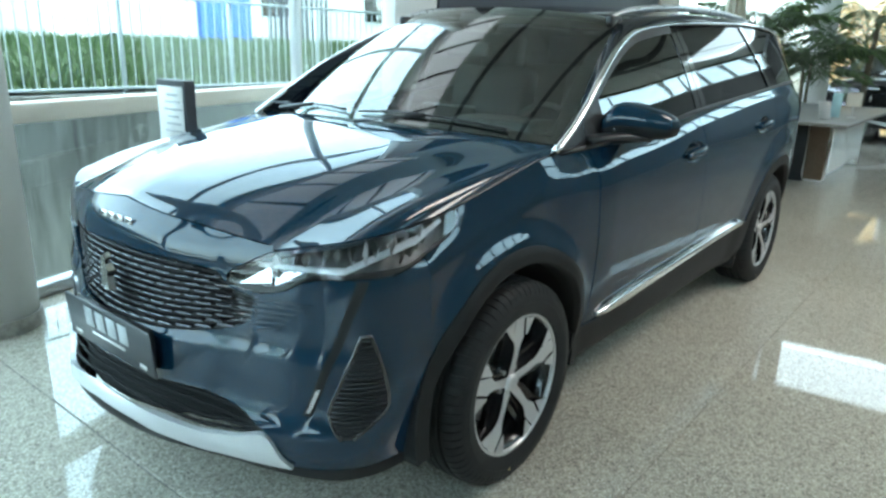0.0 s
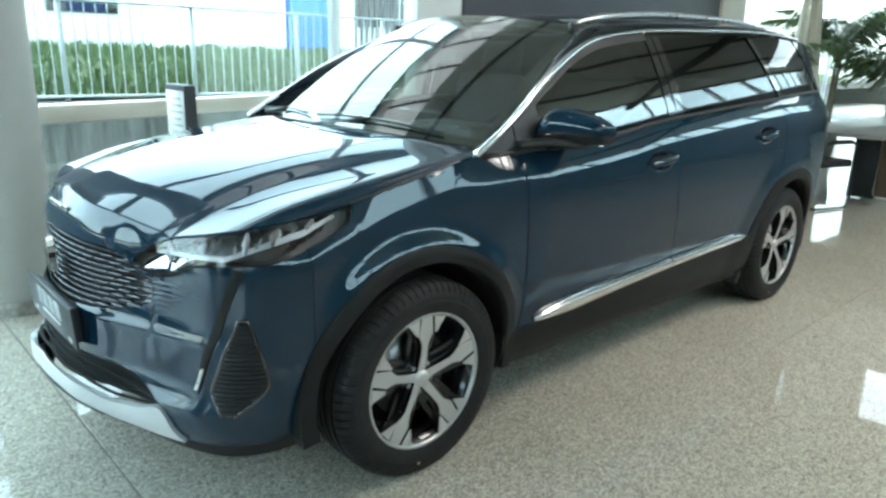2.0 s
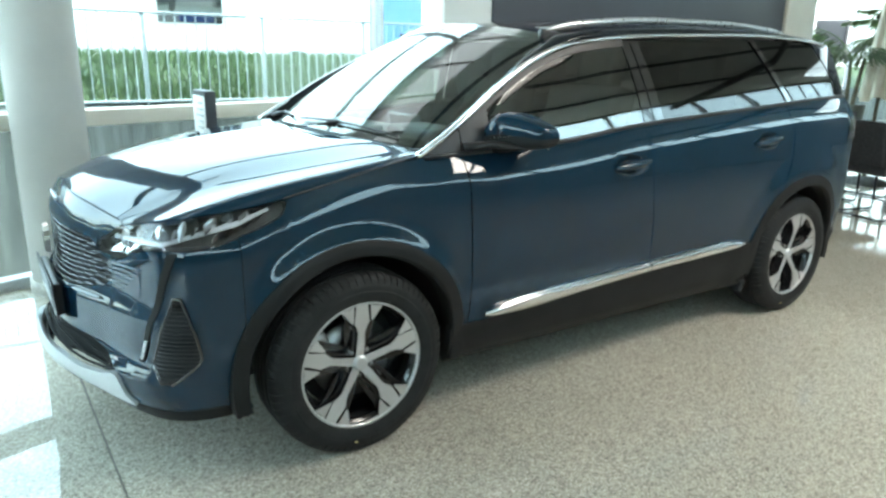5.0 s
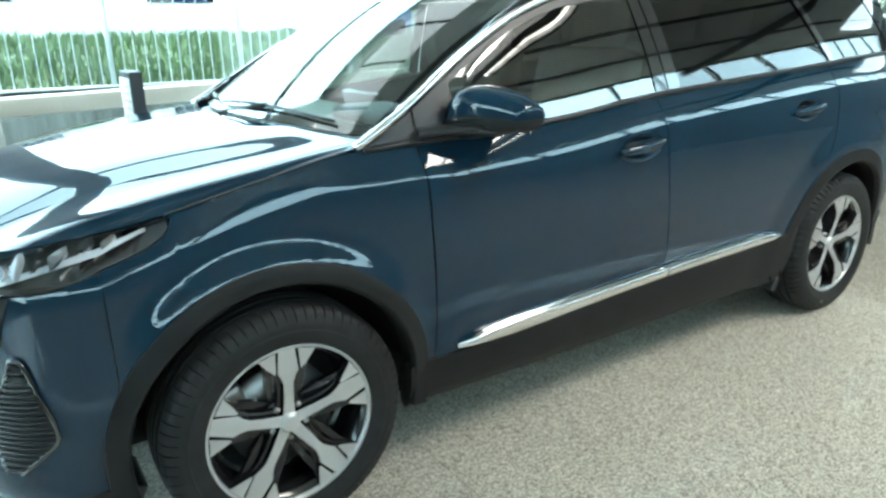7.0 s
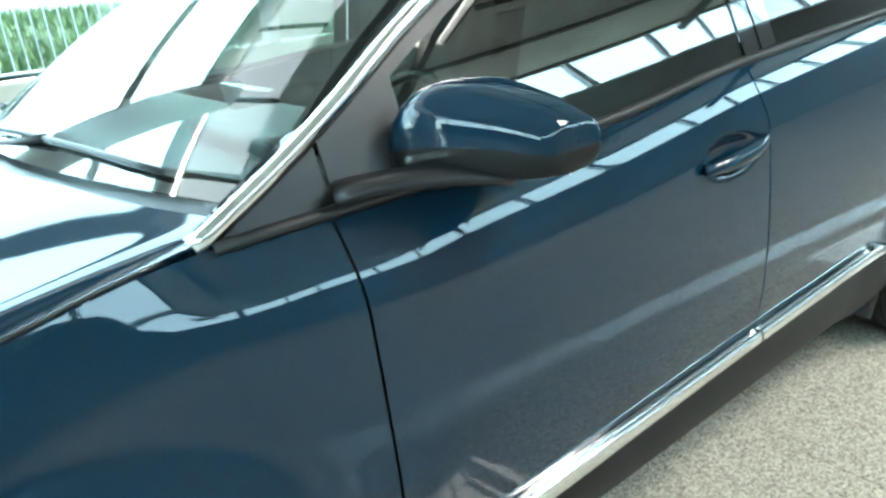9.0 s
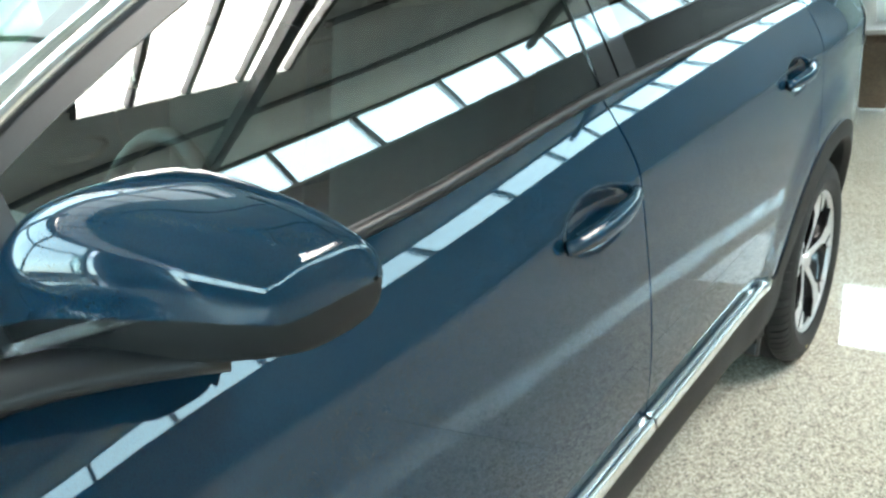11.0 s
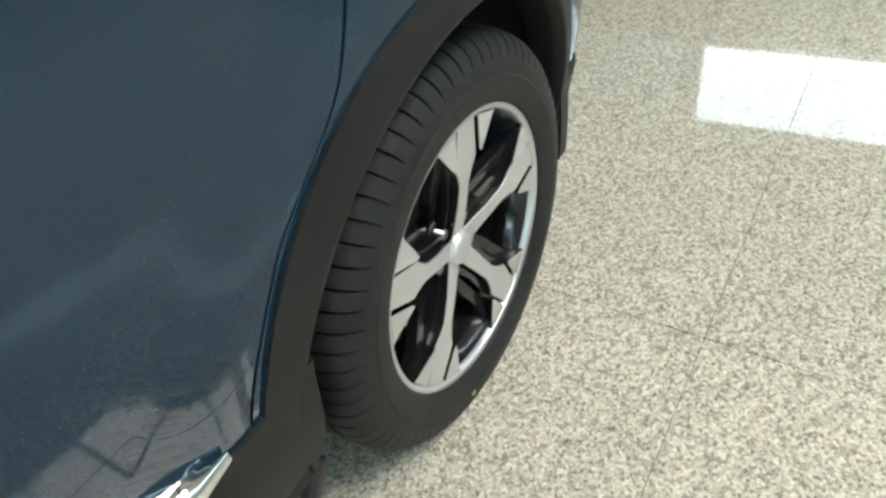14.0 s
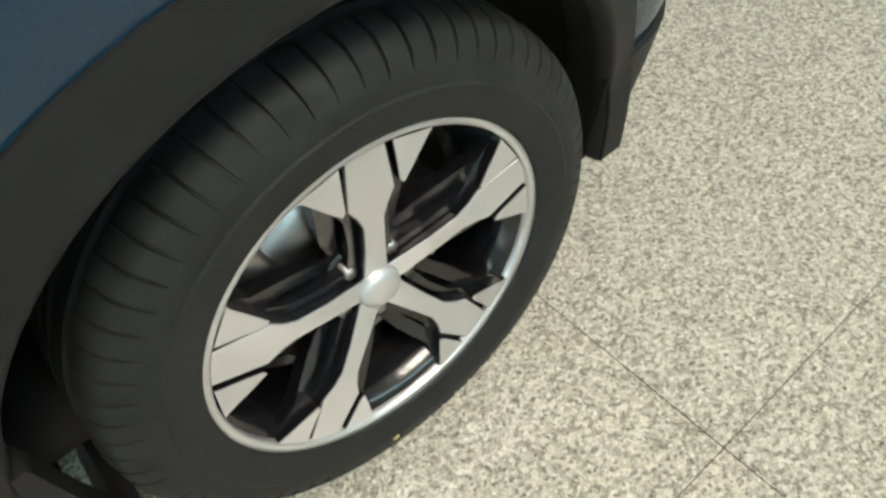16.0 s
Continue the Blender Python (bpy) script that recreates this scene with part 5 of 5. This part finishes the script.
# the far rooflight is a slanted opening that follows the hall's axis
far_cut = bmesh.new()
for a, b in zip(FAR_LIGHT, FAR_LIGHT[1:] + FAR_LIGHT[:1]):
    pa, pb = Vector((*a, 0)), Vector((*b, 0))
    out = Vector((pb.y - pa.y, pa.x - pb.x, 0))
    piece = bmesh.new()
    join(piece, cbm3.copy())
    bmesh.ops.bisect_plane(piece, geom=piece.verts[:] + piece.edges[:] + piece.faces[:], plane_co=pa, plane_no=out, clear_inner=True)
    bmesh.ops.bisect_plane(cbm3, geom=cbm3.verts[:] + cbm3.edges[:] + cbm3.faces[:], plane_co=pa, plane_no=out, clear_outer=True)
    join(far_cut, piece)
cbm3.free()
cbm3 = far_cut
join(cbm, cbm2)
join(cbm, cbm3)
ceiling = part("ceiling", cbm, CEIL, None, smooth=False)
tagged(ceiling, "pale ribbed metal deck ceiling with rooflights", "ceiling", kind="structure")
rbm = bmesh.new()
for k in range(21):
    v = -18 + 1.3 * k
    ends = [-24.0]
    for x0, x1, y0, y1 in ((NX0 - 0.05, NX1 + 0.05, NY0, NY1), (11.4, 14.75, -4.3, 1.5)):
        ua, ub = ((x - 4.0 + v * BACK_D.y) / BACK_D.x for x in (x0, x1))
        if y0 < (ua + ub) / 2 * BACK_D.y + v * BACK_D.x < y1:
            ends += [ua, ub]  # the ribs stop at the rooflights
    ends.append(14.0)
    for u0, u1 in zip(ends[::2], ends[1::2]):
        c = Vector((4.0, 0, CZ - 0.035)) + BACK_D * ((u0 + u1) / 2) - BACK_O * v
        box_bm(u1 - u0, 0.07, 0.066, c, 0, 1, rbm, ROT_B)
for k in range(5):
    x = -10.6 + 4.8 * k
    box_bm(0.13, 30, 0.14, (x, -6, CZ - 0.14), 0, 1, rbm)
trim_to_room(rbm, -1.0)
beams = part("ceiling_beams", rbm, CEIL_DARK, None, smooth=False)
tagged(beams, "thin dark steel ribs and beams under the ceiling deck", "beams", kind="structure")
roofl = thing("window_3", "wide rooflight with thin dark glazing bars", "rooflight", kind="structure")
for k in range(5):
    part("glazing_bar", box_bm(0.05, NY1 - NY0, 0.08, (NX0 + (NX1 - NX0) * k / 4, (NY0 + NY1) / 2, CZ + 0.03), 0, 1), CEIL_DARK, roofl, smooth=False)
# opaque lid, added above the lamp to keep direct sun out
part("cover", box_bm(NX1 - NX0 + 0.1, NY1 - NY0 + 0.1, 0.02, ((NX0 + NX1) / 2, (NY0 + NY1) / 2, CZ + 0.24), 0, 1), WHITE, roofl, "opaque white lid added over the opening to block the sun", smooth=False)
eave = thing("window_6", "long glazed eave strip above the window wall", "rooflight", kind="structure")
for k in range(10):
    part("glazing_bar", wall_box(-13.4 + 1.0 * k, -13.34 + 1.0 * k, -0.98, 0.0, CZ - 0.02, CZ + 0.08), CEIL_DARK, eave, smooth=False)
# the eave strip is lidded too, so no sun falls through it
part("cover", wall_box(-13.6, -4.4, -1.05, 0.15, CZ + 0.22, CZ + 0.24), WHITE, eave, "opaque white lid added over the opening to block the sun", smooth=False)
for k in range(6):
    part("glazing_bar", wall_box(-4.0 + 1.0 * k, -3.94 + 1.0 * k, -0.98, 0.0, CZ - 0.02, CZ + 0.08), CEIL_DARK, eave, smooth=False)
part("cover", wall_box(-4.39, 1.7, -1.05, 0.15, CZ + 0.22, CZ + 0.24), WHITE, eave, "opaque white lid added over the opening to block the sun", smooth=False)
roofl2 = thing("window_4", "long rooflight strip with thin dark glazing bars", "rooflight", kind="structure")
for k in range(2):
    a, b = far_pt(0, 0.47 + 0.40 * k), far_pt(1, 0.47 + 0.40 * k)
    part("glazing_bar", tube_bm([(a.x, a.y, CZ + 0.02), (b.x, b.y, CZ + 0.02)], 0.011, 4), CEIL_DARK, roofl2, smooth=False)
# added opaque lid over the slanted opening, against the sun
bm = bmesh.new()
mid = far_pt(0.5, 0.5)
bm.faces.new([bm.verts.new((*(mid + (Vector(q) - mid) * 1.02), CZ + 0.22)) for q in FAR_LIGHT])
bmesh.ops.solidify(bm, geom=bm.faces[:], thickness=0.02)
part("cover", bm, WHITE, roofl2, "opaque white lid added over the opening to block the sun", smooth=False)

# lamps under the lids stand in for sky light through the openings
opening_light("rooflight_sky", Matrix.Translation(((NX0 + NX1) / 2, (NY0 + NY1) / 2, CZ + 0.15)), NX1 - NX0, NY1 - NY0, 24, (0.90, 0.96, 1.0))
opening_light("rooflight_sky", Matrix.Translation(wall_pt(-9.0, -0.45, CZ + 0.14)) @ Matrix.Rotation(radians(WALL_A), 4, "Z"), 8.8, 0.9, 2.6, (0.68, 0.87, 1.0))
opening_light("rooflight_sky", Matrix.Translation((*mid, CZ + 0.15)) @ Matrix.Rotation(radians(6), 4, "Z"), 2.9, 5.4, 27, (0.56, 0.83, 1.0))
opening_light("rooflight_sky", Matrix.Translation(wall_pt(-1.42, -0.45, CZ + 0.14)) @ Matrix.Rotation(radians(WALL_A), 4, "Z"), 5.9, 0.9, 2.2, (0.68, 0.87, 1.0))

# ---- outdoors ----
ground = part("ground", box_bm(120, 60, 0.2, (10, 36.0, 0.70), 0, 1), ASPHALT, None, smooth=False)
tagged(ground, "pale outdoor paving beyond the fence", "ground", kind="structure")
yard = part("yard", box_bm(60, 8.0, 0.2, (6, 2.0, -2.60), 0, 1), ASPHALT, None, smooth=False)
tagged(yard, "paved bottom of the light well before the retaining wall", "ground", kind="structure")
west_ground = part("ground", box_bm(60, 90, 0.2, (-41.2, -8, -0.35), 0, 1), ASPHALT, None, smooth=False)
tagged(west_ground, "pale paving outside the glazed front", "ground", kind="structure")
south_ground = part("ground", box_bm(200, 60, 0.2, (6, -42.2, -0.37), 0, 1), ASPHALT, None, smooth=False)
tagged(south_ground, "pale paving behind the showroom", "ground", kind="structure")
east_ground = part("ground", box_bm(60, 90, 0.2, (45.6, -8, -0.35), 0, 1), ASPHALT, None, smooth=False)
tagged(east_ground, "pale paving outside the glazed front", "ground", kind="structure")
rw = part("retaining_wall", box_bm(40, 0.25, 3.5, (3, 5.95, -0.95), 0.01, 1), CONCRETE, None, smooth=False)
tagged(rw, "streaked grey concrete retaining wall", "retaining wall", kind="structure")

fence = thing("fence", "galvanised steel railing of thin upright bars on the concrete wall", "fence")
FY, FB, FT = 5.87, 0.80, 1.86
for z in (FB + 0.06, FT):
    part("rail", box_bm(26, 0.035, 0.03, (3, FY, z), 0.004, 1), GALV, fence)
bal = box_bm(0.012, 0.012, FT - FB - 0.06, (0, 0, 0))
bal_me = bpy.data.meshes.new("baluster")
bal.to_mesh(bal_me)
bal.free()
bal_me.materials.append(GALV)
for k in range(180):
    x = -7.9 + 0.119 * k
    ob = new("baluster", bal_me)
    ob.parent = fence
    ob.location = (x, FY, (FB + FT) / 2 + 0.03)
for k in range(15):
    part("post", box_bm(0.05, 0.04, FT - FB, (0.78 + 1.43 * (k - 6), FY + 0.03, (FB + FT) / 2), 0.004, 1), GALV, fence)

# grassy bank
bank_z = curve_fn((6.0, 0.82), (7.0, 0.98), (8.5, 1.18), (10.0, 1.30), (12.0, 1.32))
bm = bmesh.new()
rows = [[bm.verts.new((-14 + 40 * i / 80, 6.08 + 6 * j / 16, bank_z(6.08 + 6 * j / 16) + 0.07 * noise.noise((i * 0.4, j * 0.5, 0)))) for i in range(81)] for j in range(17)]
for a, b in zip(rows, rows[1:]):
    for i in range(80):
        bm.faces.new((a[i], a[i + 1], b[i + 1], b[i]))
bank = part("grass_bank", bm, GRASS_SOIL, None)
tagged(bank, "sloping green lawn bank beyond the fence", "ground", kind="structure")
rng = random.Random(4)
verts, faces = [], []
for k in range(26000):
    y = 6.12 + 5.4 * rng.random() ** 1.3
    x = rng.uniform(-5, 12)
    z = bank_z(y) - 0.02
    h, w, a = rng.uniform(0.08, 0.24), rng.uniform(0.008, 0.02), rng.uniform(0, math.pi)
    dx, dy = math.cos(a) * w, math.sin(a) * w
    lx, ly = rng.uniform(-0.08, 0.08), rng.uniform(-0.08, 0.08)
    n = len(verts)
    verts += [(x - dx, y - dy, z), (x + dx, y + dy, z), (x + lx, y + ly, z + h)]
    faces.append((n, n + 1, n + 2))
gm = bpy.data.meshes.new("grass")
gm.from_pydata(verts, [], faces)
gm.materials.append(BLADE)
tagged(new("grass", gm), "dense uncut green grass on the bank", "grass", kind="stuff")

# pale building behind
hall = thing("far_building", "long pale rendered building behind the lawn", "building")
part("wall", box_bm(70, 6, 3.6, (14, 26, 2.4), 0, 1), BACK_WALL, hall, smooth=False)
for k in range(10):
    part("window", box_bm(2.2, 0.1, 1.6, (-12 + 6 * k, 22.96, 3.2), 0.02, 1), GLOSS_BLACK, hall, smooth=False)

# ---- things in the showroom ----
stele = thing("sign_stand", "slim dark floor sign with a white printed sheet", "sign stand")
part("body", box_bm(0.06, 0.25, 1.22, (0.10, 1.22, 0.61), 0.006, 2), ANTHRACITE, stele)
part("sheet", box_bm(0.003, 0.225, 0.34, (0.0675, 1.22, 1.02), 0.0), PAPER, stele, "white printed sheet")
for k in range(6):
    part("print_bar", box_bm(0.001, 0.10 + 0.03 * (k % 3), 0.010, (0.0655, 1.20, 1.15 - 0.035 * k), 0.0), GREY_PRINT, stele)

desk = thing("desk", "grey-topped sales desk with a brown end panel and white modesty panel", "desk")
part("desktop", box_bm(3.1, 1.20, 0.035, (7.58, -0.16, 0.745), 0.006, 2), DESK_GREY, desk, "grey laminate desktop")
part("end_panel", box_bm(0.05, 0.21, 0.66, (6.985, -0.345, 0.375), 0.02, 3), BROWN, desk, "brown wood-effect end panel")
frame_pts = [(6.975, -0.235, 0.72), (6.975, -0.235, 0.10), (6.975, -0.245, 0.062), (6.975, -0.27, 0.045), (6.975, -0.42, 0.045), (6.975, -0.447, 0.062), (6.975, -0.456, 0.10), (6.975, -0.456, 0.72)]
part("end_frame", tube_bm(frame_pts, 0.014, 8), WHITE, desk, "white rounded edge frame")
part("front_panel", box_bm(1.95, 0.03, 0.60, (7.98, -0.47, 0.42), 0.01, 2), WHITE, desk, "white front panel")
part("leg_panel", box_bm(0.05, 0.26, 0.71, (7.02, -0.10, 0.365), 0.005, 1), ANTHRACITE, desk, "anthracite leg panel")
part("far_leg", box_bm(0.06, 0.55, 0.71, (8.98, -0.20, 0.365), 0.02, 2), WHITE, desk, "white rounded leg")


def card(name, label, at, size, turn, lean, material):
    ob = part(name, box_bm(0.006, size[0], size[1], (0, 0, size[1] / 2), 0.002, 1), material)
    ob.matrix_basis = pose(*at, 0, lean, turn)
    return tagged(ob, label, "card")


card("card_holder", "white leaflet in a small holder on the desk", (6.62, -0.43, 0.763), (0.13, 0.19), -20, -12, PAPER)
card("leaflet", "pale blue leaflet standing on the desk", (6.95, -0.46, 0.763), (0.10, 0.26), -10, 6, noisy("pale_blue_print", (0.35, 0.58, 0.62), 0.5, 0.1, 12))
stand = thing("table_sign", "small cream card on a thin stem standing on the desk", "table sign")
part("stem", tube_bm([(7.0, -0.62, 0.763), (7.0, -0.62, 0.90)], 0.006, 8), ALU, stand)
part("foot", lathe_bm([(0.0, 0.775), (0.04, 0.772), (0.045, 0.763)], 20, "z", at=(7.0, -0.62, 0)), ALU, stand)
part("card", box_bm(0.008, 0.15, 0.15, (7.0, -0.62, 0.96), 0.02, 2), CREAM, stand, "cream card")


def build_chair():
    """A black cantilever visitor chair, facing -y."""
    c = thing("visitor_chair", "black upholstered cantilever visitor chair by the desk", "chair", "chairs by the desk")
    part("seat", box_bm(0.46, 0.46, 0.07, (0, 0, 0.455), 0.03, 3), SEAT, c)
    part("backrest", box_bm(0.46, 0.06, 0.44, (0, 0.235, 0.70), 0.05, 3, rot=Matrix.Rotation(radians(-8), 3, "X")), SEAT, c)
    for sx in (-1, 1):
        pts = [(sx * 0.25, 0.22, 0.015), (sx * 0.25, -0.20, 0.015), (sx * 0.25, -0.235, 0.03), (sx * 0.25, -0.245, 0.08), (sx * 0.25, -0.23, 0.60), (sx * 0.25, -0.21, 0.65), (sx * 0.25, -0.16, 0.665), (sx * 0.25, 0.20, 0.665)]
        part("side_frame", tube_bm(pts, 0.012, 8), BLACK, c, "black tubular frame")
        part("armrest", box_bm(0.04, 0.28, 0.025, (sx * 0.25, 0.0, 0.685), 0.01, 2), BLACK, c)
    part("rear_bar", tube_bm([(-0.25, 0.22, 0.015), (0.25, 0.22, 0.015)], 0.012, 8), BLACK, c)
    return c


chair = build_chair()
chair.matrix_basis = pose(6.14, 0.10, 0, 0, 0, 72)
copy_thing(chair, pose(6.95, 0.72, 0, 0, 0, -10))

# closed parasol and its tapered planter neighbour
par = thing("parasol", "closed cream garden parasol standing by the glazing", "parasol")
bm = bmesh.new()
rows = []
for k in range(25):
    z = lerp(1.02, 2.75, k / 24)
    r0 = lerp(0.185, 0.055, (k / 24) ** 0.8)
    rows.append([bm.verts.new((8.05 + (r0 * (1 + 0.22 * math.sin(8 * a + 0.5 * math.sin(z * 3)))) * math.cos(a), 1.10 + (r0 * (1 + 0.22 * math.sin(8 * a + 0.5 * math.sin(z * 3)))) * math.sin(a), z + 0.03 * math.sin(4 * a) * (1 - k / 24))) for a in [2 * math.pi * i / 64 for i in range(64)]])
for a, b in zip(rows, rows[1:]):
    for i in range(64):
        bm.faces.new((a[i], a[(i + 1) % 64], b[(i + 1) % 64], b[i]))
part("canopy", bm, FABRIC, par, "folded cream fabric canopy")
part("pole", tube_bm([(8.05, 1.10, 0.02), (8.05, 1.10, 2.85)], 0.022, 10), BARK, par)
part("base", lathe_bm([(0.0, 0.09), (0.10, 0.085), (0.24, 0.05), (0.26, 0.0)], 32, "z", at=(8.05, 1.10, 0)), CONCRETE, par)


def planter(x, y, h, r0, r1):
    return lathe_bm([(0.0, h - 0.05), (r1 - 0.03, h - 0.05), (r1 - 0.02, h), (r1, h), (r0, 0.0), (0.0, 0.0)], 28, "z", at=(x, y, 0))


POT = noisy("grey_green_planter", (0.10, 0.115, 0.095), 0.55, 0.1, 5)


def frond_bm(length, droop, yaw, lift, rng, leaf=0.34, pairs=22):
    """One arching feather leaf, from the origin."""
    bm = bmesh.new()
    pts = []
    p, el = Vector((0, 0, 0)), radians(lift)
    n = pairs
    for k in range(n + 1):
        pts.append(p.copy())
        p = p + Vector((math.cos(el), 0, math.sin(el))) * (length / n)
        el -= radians(droop) / n
    rot = Matrix.Rotation(yaw, 3, "Z")
    tube_bm([rot @ q for q in pts], lambda t: 0.010 * (1 - t) + 0.002, 5, bm)
    for k in range(4, n + 1):
        t = k / n
        ln = leaf * (math.sin(math.pi * min(1, 0.15 + 0.85 * t)) ** 0.7 + 0.12)
        for sg in (-1, 1):
            d = Vector((0.55 + 0.3 * t, sg * 0.8, -0.22 - 0.3 * rng.random())).normalized()
            base = pts[k]
            w = Vector((0.020, 0, 0.006))
            tip = base + d * ln * rng.uniform(0.85, 1.1) + Vector((0, 0, -0.08 * ln))
            mid = base + d * ln * 0.5 + Vector((0, 0, 0.02))
            vs = [bm.verts.new(rot @ q) for q in (base, mid - w, tip, mid + w)]
            bm.faces.new(vs)
    return bm


def palm(x, y, h_pot, stem_h, fronds, seed, length=1.25):
    rng = random.Random(seed)
    t = thing("palm", "tall green indoor palm in a tapered grey planter", "plant", "palms by the glazing", at=(x, y, 0))
    part("planter", planter(0, 0, h_pot, 0.13, 0.20), POT, t, "tapered grey-green planter")
    for k in range(3):
        a = rng.uniform(0, 6.28)
        part("stem", tube_bm([(0.05 * math.cos(a), 0.05 * math.sin(a), h_pot - 0.05), (0.08 * math.cos(a), 0.08 * math.sin(a), h_pot + stem_h * 0.6), (0.11 * math.cos(a), 0.11 * math.sin(a), h_pot + stem_h)], lambda q: 0.028 - 0.01 * q, 8), BARK, t, "fibrous brown palm stem")
    for k in range(fronds):
        f = part("frond", frond_bm(length * rng.uniform(0.7, 1.1), rng.uniform(70, 130), 2 * math.pi * k / fronds + rng.uniform(-0.3, 0.3), rng.uniform(35, 80), rng), LEAF, t, smooth=False)
        f.location = (rng.uniform(-0.08, 0.08), rng.uniform(-0.08, 0.08), h_pot + stem_h * rng.uniform(0.6, 1.0))
    return t


palm(8.0, 1.42, 0.94, 0.55, 9, 1, 0.9)
palm(9.3, 1.15, 0.55, 1.2, 20, 2, 1.35)
palm(9.7, 0.45, 0.45, 0.85, 20, 3, 1.2)
palm(10.6, -0.1, 0.45, 1.55, 20, 5, 1.4)

col2 = part("column", lathe_bm([(0.0, 0.0), (0.20, 0.0), (0.20, CZ), (0.0, CZ)], 40, "z", at=(11.0, 0.62, 0)), COLUMN, None)
tagged(col2, "round grey plastered column behind the palms", "column", kind="structure")

# second car, dark, further back
black_paint = paint_material("black_paint", (0.004, 0.004, 0.005), (0.012, 0.012, 0.014))
other = copy_thing(car, pose(12.6, -0.2, 0, 0, 0, -6))
tagged(other, "black SUV parked farther back on the showroom floor", "car")
for o in other.children_recursive:
    if o.type == "MESH" and o.data.materials and o.data.materials[0] == PAINT:
        o.material_slots[0].link = "OBJECT"
        o.material_slots[0].material = black_paint

# outdoors beyond the lawn
van = thing("van", "white delivery van with a blue rear body beyond the lawn", "van")
part("body", box_bm(2.6, 1.9, 2.0, (6.4, 14.0, 2.05), 0.15, 3), WHITE, van)
part("cargo_box", box_bm(1.4, 1.9, 2.1, (8.5, 14.0, 2.1), 0.08, 2), noisy("blue_panel", (0.03, 0.16, 0.55), 0.4, 0.1, 2), van, "blue cargo box")
for x in (5.7, 8.6):
    w_ = part("wheel", lathe_bm([(0.0, -0.1), (0.2, -0.1), (0.33, -0.09), (0.35, 0.0), (0.33, 0.09), (0.0, 0.1)], 24), RUBBER, van)
    w_.location = (x, 13.05, 1.15)
gate = thing("gate", "dark upright-slat gate beyond the lawn", "gate")
for k in range(12):
    part("slat", box_bm(0.10, 0.04, 2.4, (9.7 + 0.17 * k, 13.0, 2.0), 0.01, 1), ANTHRACITE, gate, smooth=False)
part("rail", box_bm(2.1, 0.05, 0.08, (10.65, 13.04, 3.0), 0.01, 1), ANTHRACITE, gate, smooth=False)
facade_e = thing("far_building", "pale building with an orange wall across the street", "building")
part("wall", box_bm(4, 30, 9.0, (34, 18, 4.2), 0, 1), BACK_WALL, facade_e, smooth=False)
part("annex", box_bm(4, 4, 7.4, (32, 3.0, 3.4), 0, 1), noisy("orange_render", (0.42, 0.24, 0.11), 0.8, 0.1, 1), facade_e, "orange rendered annex", smooth=False)
for k in range(5):
    part("window", box_bm(0.1, 1.5, 1.4, (31.96, 9 + 2.6 * k, 2.6), 0.02, 1), GLOSS_BLACK, facade_e, smooth=False)

street = thing("far_building", "pale street buildings with dark window rows seen over the wall", "building")
part("wall", box_bm(26, 5, 9.0, (-8, -32, 4.2), 0, 1), BACK_WALL, street, smooth=False)
for k in range(10):
    for z in (4.4, 7.0):
        part("window", box_bm(1.3, 0.1, 1.3, (-19 + 2.4 * k, -29.48, z), 0.02, 1), GLOSS_BLACK, street, smooth=False)


# ---- floor slabs, last ----
slab_pitch = (1.31, 1.24)
slab_cache = {}
for i in range(-5, 13):
    for j in range(-13, 4):
        x0, y0 = -0.80 + slab_pitch[0] * i, -1.24 + slab_pitch[1] * j
        gap_l = 0.004 if i == 0 else 0.0007
        gap_r = 0.004 if i == -1 else 0.0007
        corners = [Vector((x0 + a * slab_pitch[0], y0 + b * slab_pitch[1])) for a in (0, 1) for b in (0, 1)]
        beyond = [(c - WALL_P).dot(WALL_N) > 0.08 for c in corners]
        if all(beyond):
            continue
        key = (gap_l, gap_r, (i, j) if any(beyond) else None)
        if key not in slab_cache:
            b = box_bm(slab_pitch[0] - gap_l - gap_r, slab_pitch[1] - 0.0014, 0.012, ((gap_l - gap_r) / 2, 0, 0), 0.0008, 1)
            if any(beyond):
                middle = Vector((x0 + slab_pitch[0] / 2, y0 + slab_pitch[1] / 2, 0))
                bmesh.ops.translate(b, vec=middle, verts=b.verts)
                cut_at_wall(b)
                bmesh.ops.translate(b, vec=-middle, verts=b.verts)
            me = bpy.data.meshes.new("slab")
            b.to_mesh(me)
            b.free()
            me.materials.append(FLOOR)
            slab_cache[key] = me
        ob = new("slab", slab_cache[key])
        ob.parent = sub
        ob.location = (x0 + slab_pitch[0] / 2, y0 + slab_pitch[1] / 2, -0.006)
